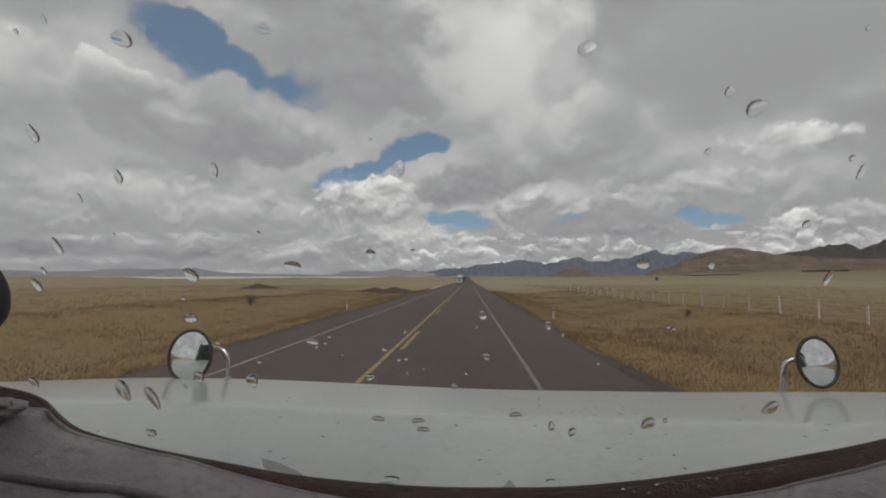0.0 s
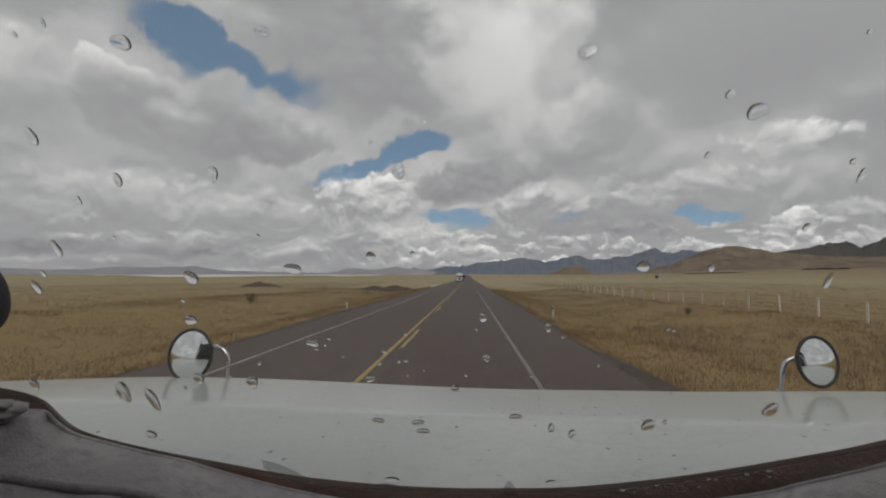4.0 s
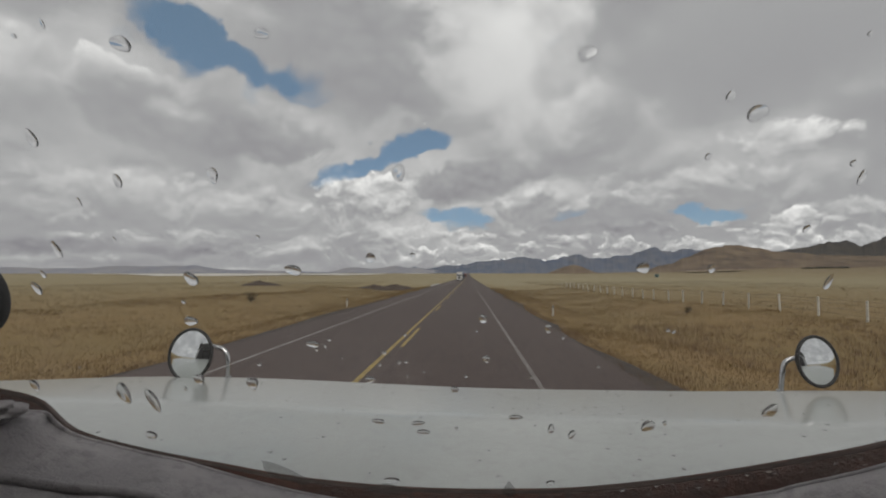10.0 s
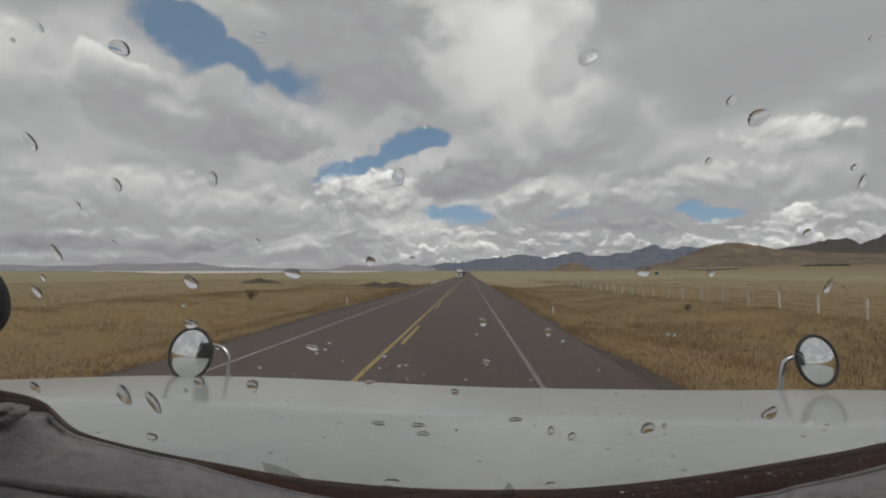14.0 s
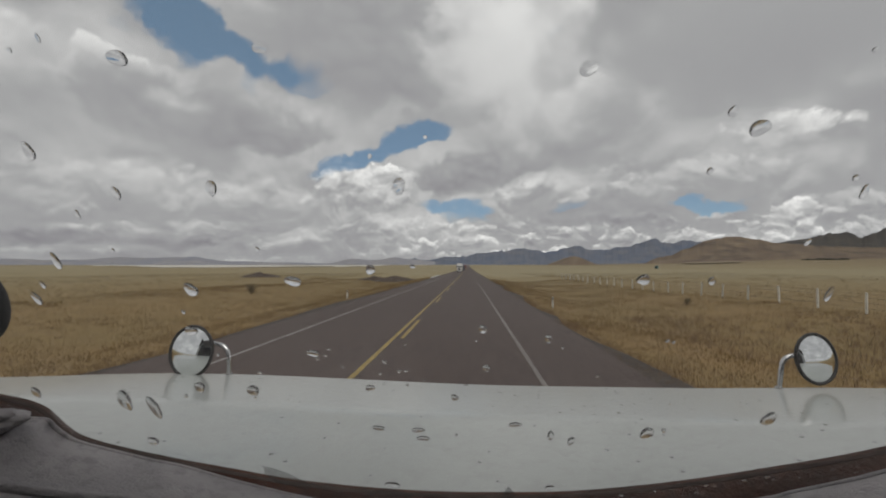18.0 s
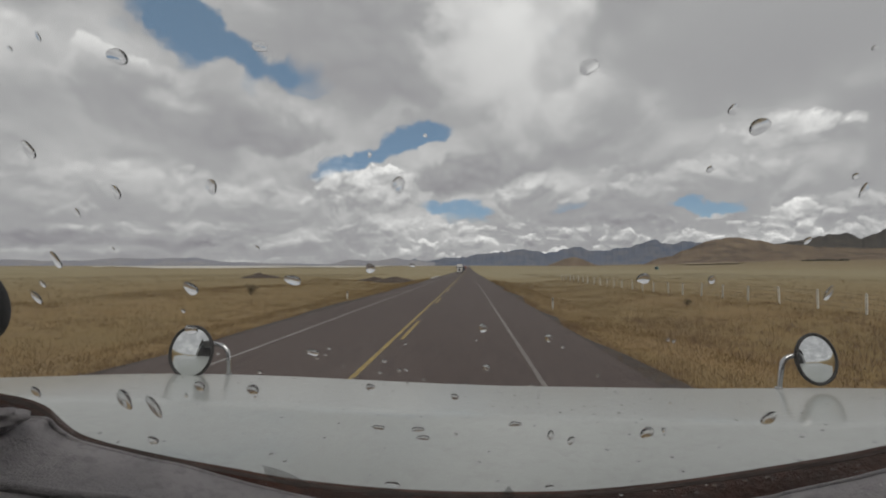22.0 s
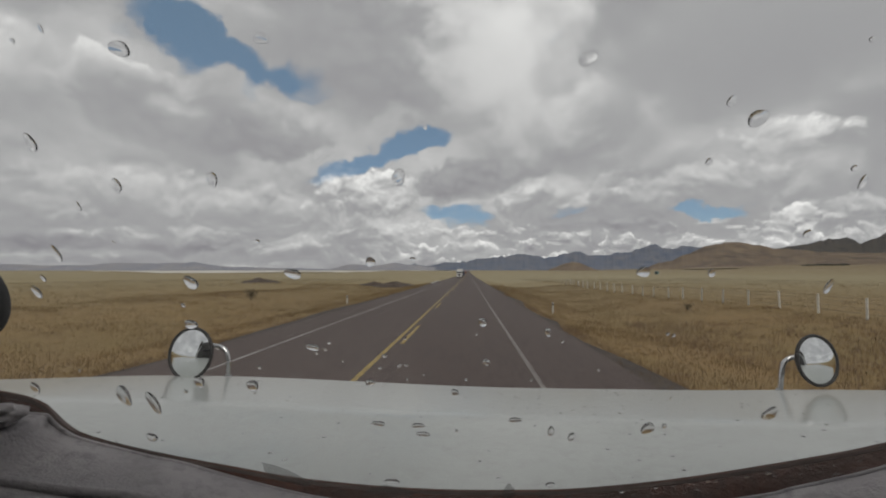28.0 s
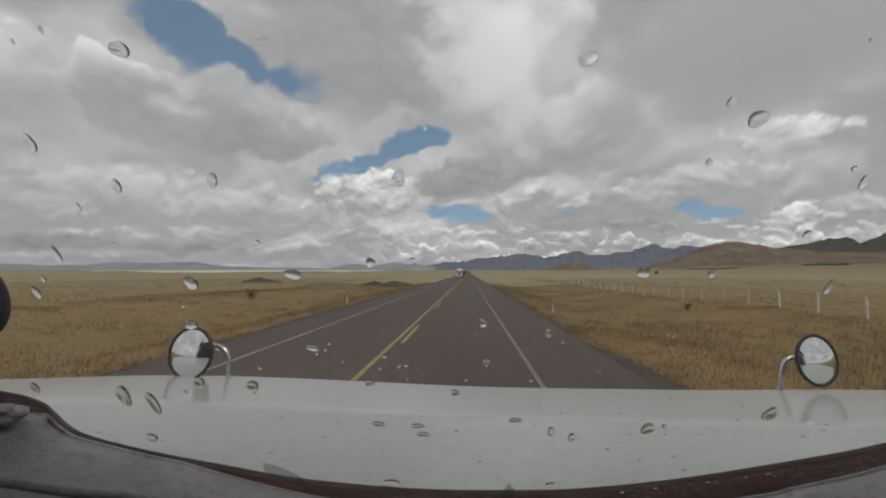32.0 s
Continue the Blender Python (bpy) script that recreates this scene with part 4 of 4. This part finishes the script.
def bush(x, y, s, seed):
    rnd = random.Random(seed)
    e = empty("bush", (x, y, land(x, y)))
    bm = bmesh.new()
    ends = []
    for i in range(9):
        a, t = rnd.uniform(0, 6.28), rnd.uniform(0.3, 0.75)
        tip = Vector((math.cos(a) * t, math.sin(a) * t, rnd.uniform(0.8, 1.2))) * s
        mid_ = tip * 0.5 + Vector((rnd.uniform(-.1, .1), rnd.uniform(-.1, .1), 0.05)) * s
        b2 = tube([Vector((0, 0, -0.05)), mid_, tip], 0.012 * s, 5)
        me = bpy.data.meshes.new("twig")
        b2.to_mesh(me)
        b2.free()
        bm.from_mesh(me)
        bpy.data.meshes.remove(me)
        ends += [mid_, tip]
    part("stems", bm, "soil", e)
    vs, fs = [], []
    for p in ends:
        for k in range(60):
            c = p + Vector((rnd.gauss(0, .16), rnd.gauss(0, .16), rnd.gauss(0, .14))) * s
            d = Vector((rnd.uniform(-1, 1), rnd.uniform(-1, 1), rnd.uniform(-1, 1))).normalized() * 0.05 * s
            q = d.cross(Vector((rnd.uniform(-1, 1), rnd.uniform(-1, 1), rnd.uniform(-1, 1)))).normalized() * 0.022 * s
            n0 = len(vs)
            vs += [c - d, c + q, c + d, c - q]
            fs.append((n0, n0 + 1, n0 + 2, n0 + 3))
    lv = new("leaves", raw("leaves", vs, fs, "bush"))
    lv.parent = e
    return tagged(e, "scraggly dark dry bush in the roadside grass", "bush")


bush(14.0, 31.0, 0.36, 3)
bush(-19.0, 40.0, 0.7, 5)


def soil_mound(x, y, w, d, h, seed):
    n = 36
    rws = []
    for j in range(n + 1):
        r = []
        for i in range(n + 1):
            u, v = i / n * 2 - 1, j / n * 2 - 1
            q = math.sqrt(u * u + v * v)
            px, py = x + u * w, y + v * d
            prof = max(0.0, 1 - q) ** 0.8
            b = noise.fractal((u * 2.4 + seed, v * 2.4, seed), 0.8, 2.0, 4) * 0.45
            r.append((px, py, land(px, py) - 0.05 + h * prof * (1 + b)))
        rws.append(r)
    ob = part("soil_mound", grid_bm(rws), "soil", smooth=True)
    return tagged(ob, "heap of dark tipped soil beside the verge", "soil heap", "soil heaps")


soil_mound(-14.5, 92, 4.5, 4, 1.1, 2)
soil_mound(-19.0, 96, 4.0, 3, 0.9, 5)
soil_mound(-50.0, 110, 5.0, 4, 1.2, 8)


kerb = empty("kerb", (-8.0, 70, 0))
tagged(kerb, "pale concrete kerb along the far road edge", "kerb", kind="structure")
kerb_mesh = mesh_of("kerb_stone", boxed((0, 0, 0), (0.30, 1.98, 0.30), 0.03), "post")
for i in range(14):
    y = 100 + 2 * i
    ob = new("kerb_stone", kerb_mesh)
    ob.parent = kerb
    ob.matrix_local = pose(0.02 * noise.noise((y, 0.3, 0.1)), y - 70, swell(-8, y) + 0.06, 0, 0, 0)


def shed(x, y):
    e = empty("shed", (x, y, land(x, y)), -12)
    for c, s in (((-1.25, 0, 1.2), (0.15, 2.2, 2.5)), ((1.25, 0, 1.2), (0.15, 2.2, 2.5)), ((0, 1.05, 1.2), (2.35, 0.15, 2.5)), ((0.62, -1.05, 1.2), (1.1, 0.15, 2.5))):
        part("wall", boxed(c, s, 0.01), "teal", e)
    part("door", boxed((-0.55, -0.98, 1.0), (1.15, 0.05, 2.05), 0.01), "pane", e, "dark open doorway")
    part("roof", boxed((0, -0.1, 2.55), (3.1, 2.9, 0.14), 0.02, Matrix.Rotation(radians(4), 4, "X")), "tin", e, "flat overhanging roof")
    return tagged(e, "small blue-green block shed with a flat roof", "shed")


shed(165, 420)

# ---------------------------------------------------------------- oncoming vehicles, far down the other lane


def wheel(parent, x, y, r, w):
    t = part("tyre", cyled((x, y, r), r, w, "x", 24, bevel=0.04), "rubber", parent, smooth=False)
    part("rim", cyled((x, y, r), r * 0.55, w + 0.03, "x", 16, bevel=0.02), "chrome", t, "pressed steel rim")
    part("hub", cyled((x, y, r), r * 0.2, w + 0.10, "x", 12), "grille", t)
    return t


def lorry(x, y, cabmat, boxmat, label, reefer):
    """Comes toward the camera: its front faces -y."""
    e = empty("lorry", (x, y, swell(0, y) + 0.02))
    bm = boxed((0, 1.25, 1.55), (1.55, 2.3, 1.15), 0.12)
    part("bonnet", bm, cabmat, e)
    part("cab", boxed((0, 3.2, 2.05), (2.3, 1.7, 2.1), 0.10), cabmat, e)
    part("sleeper", boxed((0, 4.6, 2.25), (2.4, 1.5, 2.5), 0.10), cabmat, e)
    part("roof_fairing", boxed((0, 4.1, 3.45), (2.1, 1.6, 0.6), 0.18), cabmat, e)
    for sx in (-1, 1):
        ws = part("windscreen", boxed((0.52 * sx, 2.34, 2.55), (0.98, 0.05, 0.72), 0.03, Matrix.Rotation(radians(-8), 4, "X")), "pane", e, "split dark windscreen pane")
        part("fender", boxed((0.98 * sx, 0.95, 1.02), (0.48, 1.5, 0.55), 0.14), cabmat, e)
        part("headlight", boxed((0.98 * sx, 0.17, 1.05), (0.34, 0.06, 0.20), 0.03), "lamp", e, "clear rectangular headlight")
        part("indicator", boxed((1.14 * sx, 0.19, 1.28), (0.10, 0.05, 0.10), 0.02), "amber", e)
        part("side_window", boxed((1.15 * sx, 3.05, 2.6), (0.04, 0.9, 0.7), 0.02), "pane", e)
        mr = part("door_mirror", boxed((1.42 * sx, 2.45, 2.5), (0.20, 0.10, 0.75), 0.04), "chrome", e)
        part("mirror_arm", boxed((1.27 * sx, 2.5, 2.75), (0.3, 0.03, 0.03)), "chrome", mr)
        part("exhaust_stack", cyled((1.22 * sx, 3.95, 2.6), 0.07, 2.6, seg=14), "chrome", e)
        part("fuel_tank", cyled((1.0 * sx, 4.0, 0.75), 0.32, 1.5, "y", 18, bevel=0.04), "chrome", e)
        part("mud_flap", boxed((0.9 * sx, 7.35, 0.5), (0.6, 0.03, 0.7)), "rubber", e)
        wheel(e, 1.02 * sx, 0.95, 0.52, 0.30)
        for yy in (5.6, 6.85, 16.6, 17.9):
            wheel(e, 0.92 * sx, yy, 0.52, 0.55)
        part("side_rail", boxed((1.28 * sx, 12.8, 1.16), (0.06, 15.8, 0.20), 0.01), "chrome", e)
        part("landing_leg", boxed((0.8 * sx, 8.4, 0.6), (0.12, 0.12, 1.0)), "grille", e)
    part("grille", boxed((0, 0.08, 1.45), (1.05, 0.08, 0.95), 0.03), "grille", e, "dark upright radiator grille")
    for k in range(6):
        part("grille_bar", boxed((-0.42 + 0.168 * k, 0.03, 1.45), (0.03, 0.03, 0.9)), "chrome", e)
    part("bumper", boxed((0, 0.02, 0.62), (2.4, 0.22, 0.42), 0.06), cabmat, e, "deep white bumper")
    part("number_plate", boxed((0, -0.10, 0.62), (0.32, 0.02, 0.16)), "post", e)
    part("chassis", boxed((0, 9.5, 0.95), (0.85, 17.5, 0.22), 0.02), "grille", e)
    part("trailer", boxed((0, 12.8, 2.65), (2.58, 16.1, 2.82), 0.05), boxmat, e, "long boxy trailer with ribbed sides")
    for sx in (-1, 1):
        for k in range(9):
            part("rib", boxed((1.30 * sx, 12.8, 1.5 + 0.26 * k), (0.02, 15.8, 0.03)), boxmat, e)
    if reefer:
        part("cooling_unit", boxed((0, 4.9 - 0.35, 3.45), (1.9, 0.5, 1.0), 0.10), boxmat, e, "refrigeration unit on the trailer front")
        for k in range(6):
            part("louvre", boxed((0, 4.28, 3.1 + 0.13 * k), (1.4, 0.04, 0.06)), "grille", e)
    for k in range(5):
        part("roof_lamp", boxed((-0.8 + 0.4 * k, 3.28, 3.80), (0.12, 0.10, 0.06), 0.02), "amber", e)
    return tagged(e, label, "lorry")


lorry(-4.2, 215, "truckwhite", "truckwhite", "white long-nosed articulated lorry with a refrigerated trailer on the road", True)
lorry(-4.1, 560, "truckred", "truckred", "red articulated lorry far down the road", False)


def coach(x, y):
    e = empty("coach", (x, y, swell(0, y) + 0.02))
    part("body", boxed((0, 6.2, 1.95), (2.55, 12.2, 3.1), 0.22), "coachblue", e, "dark blue rounded body")
    part("roof_pod", boxed((0, 5.0, 3.62), (2.0, 6.5, 0.32), 0.12), "coachgrey", e, "silver roof air-conditioning pod")
    part("windscreen", boxed((0, 0.08, 2.30), (2.2, 0.06, 1.75), 0.05), "pane", e, "tall dark windscreen")
    part("bumper", boxed((0, 0.05, 0.72), (2.5, 0.24, 0.52), 0.08), "coachblue", e)
    part("destination_board", boxed((0, 0.04, 3.02), (0.9, 0.04, 0.22)), "lamp", e, "lit destination board")
    part("number_plate", boxed((0, -0.09, 0.62), (0.32, 0.02, 0.16)), "post", e)
    for sx in (-1, 1):
        part("headlight", boxed((0.92 * sx, 0.02, 1.08), (0.5, 0.07, 0.14), 0.03, Matrix.Rotation(radians(14 * sx), 4, "Y")), "lamp", e, "slanting headlight")
        for k in range(7):
            part("side_window", boxed((1.275 * sx, 1.6 + 1.55 * k, 2.55), (0.02, 1.45, 1.0), 0.0), "pane", e)
        part("stripe", boxed((1.28 * sx, 6.2, 1.5), (0.02, 10.5, 0.18)), "coachgrey", e)
        mr = part("mirror", boxed((1.55 * sx, -0.15, 2.6), (0.18, 0.12, 0.5), 0.05), "black", e)
        part("mirror_arm", boxed((1.38 * sx, 0.0, 2.9), (0.36, 0.05, 0.05)), "black", mr)
        for yy in (2.4, 8.6, 9.9):
            wheel(e, 1.1 * sx, yy, 0.52, 0.32)
    return tagged(e, "dark blue long-distance coach with silver stripe", "coach")


coach(-4.0, 330)

# ---------------------------------------------------------------- grass
gr = np.random.RandomState(5)


def tufts(name, label, count, place, mat, h0, h1, blades, width, spread):
    """Clumps of thin bent blades; place(n) gives n spots on the land."""
    P = place(count)
    vs, fs = [], []
    for (x, y) in P:
        z = land(x, y) - 0.03
        big = 0.75 + 0.5 * noise.noise((x * 0.25, y * 0.25, 9.0))
        far = 1 + min(math.hypot(x, y) / 45.0, 3.0)
        for k in range(blades):
            a, lean = gr.uniform(0, 6.283), gr.uniform(0.05, 0.5)
            h = gr.uniform(h0, h1) * big
            bx, by = x + gr.normal(0, spread), y + gr.normal(0, spread)
            tx, ty = bx + math.cos(a) * lean * h, by + math.sin(a) * lean * h
            mx, my = bx + 0.3 * (tx - bx), by + 0.3 * (ty - by)
            w = width * far
            ca, sa = math.cos(a + 1.57) * w, math.sin(a + 1.57) * w
            if ca < 0:
                ca, sa = -ca, -sa
            n0 = len(vs)
            vs += [(bx - ca, by - sa, z), (bx + ca, by + sa, z), (mx + ca * .7, my + sa * .7, z + h * .6), (mx - ca * .7, my - sa * .7, z + h * .6), (tx, ty, z + h)]
            fs += [(n0, n0 + 1, n0 + 2, n0 + 3), (n0 + 3, n0 + 2, n0 + 4)]
    me = raw(name, vs, fs, mat, True)
    # blades take their light from above, as the sward does as a whole
    me.normals_split_custom_set_from_vertices([(0.25 * noise.noise((x * 3, y * 3, 1)), -0.35, 0.90) for x, y, z in vs])
    ob = new(name, me)
    return tagged(ob, label, "grass", kind="stuff")


def verge_spots(x0, x1, y0, y1, power):
    def place(n):
        y = y0 + (y1 - y0) * gr.uniform(0, 1, n) ** power
        x = x0 + (x1 - x0) * gr.uniform(0, 1, n) ** 1.25
        return list(zip(x, y))
    return place


tufts("verge_grass", "tall dry golden grass along the road edge", 17000, verge_spots(3.78, 19, 5, 90, 1.9), "grass", 0.07, 0.18, 7, 0.0055, 0.20)
tufts("verge_grass", "tall dry golden grass along the road edge", 20000, verge_spots(-7.8, -30, 4, 100, 1.9), "grass", 0.07, 0.18, 7, 0.0055, 0.20)
tufts("straw_stalks", "sparse pale straw stalks in the verge", 2500, verge_spots(4.4, 40, 7, 120, 1.5), "stalk", 0.25, 0.5, 3, 0.005, 0.14)
tufts("straw_stalks", "sparse pale straw stalks in the verge", 2500, verge_spots(-8.3, -50, 7, 120, 1.5), "stalk", 0.25, 0.5, 3, 0.005, 0.14)
tufts("field_grass", "short dry pasture grass beyond the fence", 6000, verge_spots(19, 90, 15, 180, 1.4), "pasture", 0.15, 0.32, 5, 0.007, 0.2)
tufts("field_grass", "short dry pasture grass on the open plain", 6000, verge_spots(-30, -110, 15, 180, 1.4), "pasture", 0.15, 0.32, 5, 0.007, 0.2)
for x0, x1 in ((3.50, 4.15), (-7.55, -8.3)):
    tufts("edge_weeds", "ragged dark brown weeds along the asphalt edge", 1500, verge_spots(x0, x1, 4, 75, 1.6), "scrub", 0.06, 0.20, 7, 0.006, 0.10)
tufts("scrub", "low dark brown scrub between the grass", 900, verge_spots(8.0, 17.5, 8, 26, 1.2), "scrub", 0.12, 0.32, 7, 0.007, 0.16)

for sx in (-1.02, 0.96):
    for yy in (0.85, -3.6):
        wheel(truck, sx, yy, 0.50, 0.30)
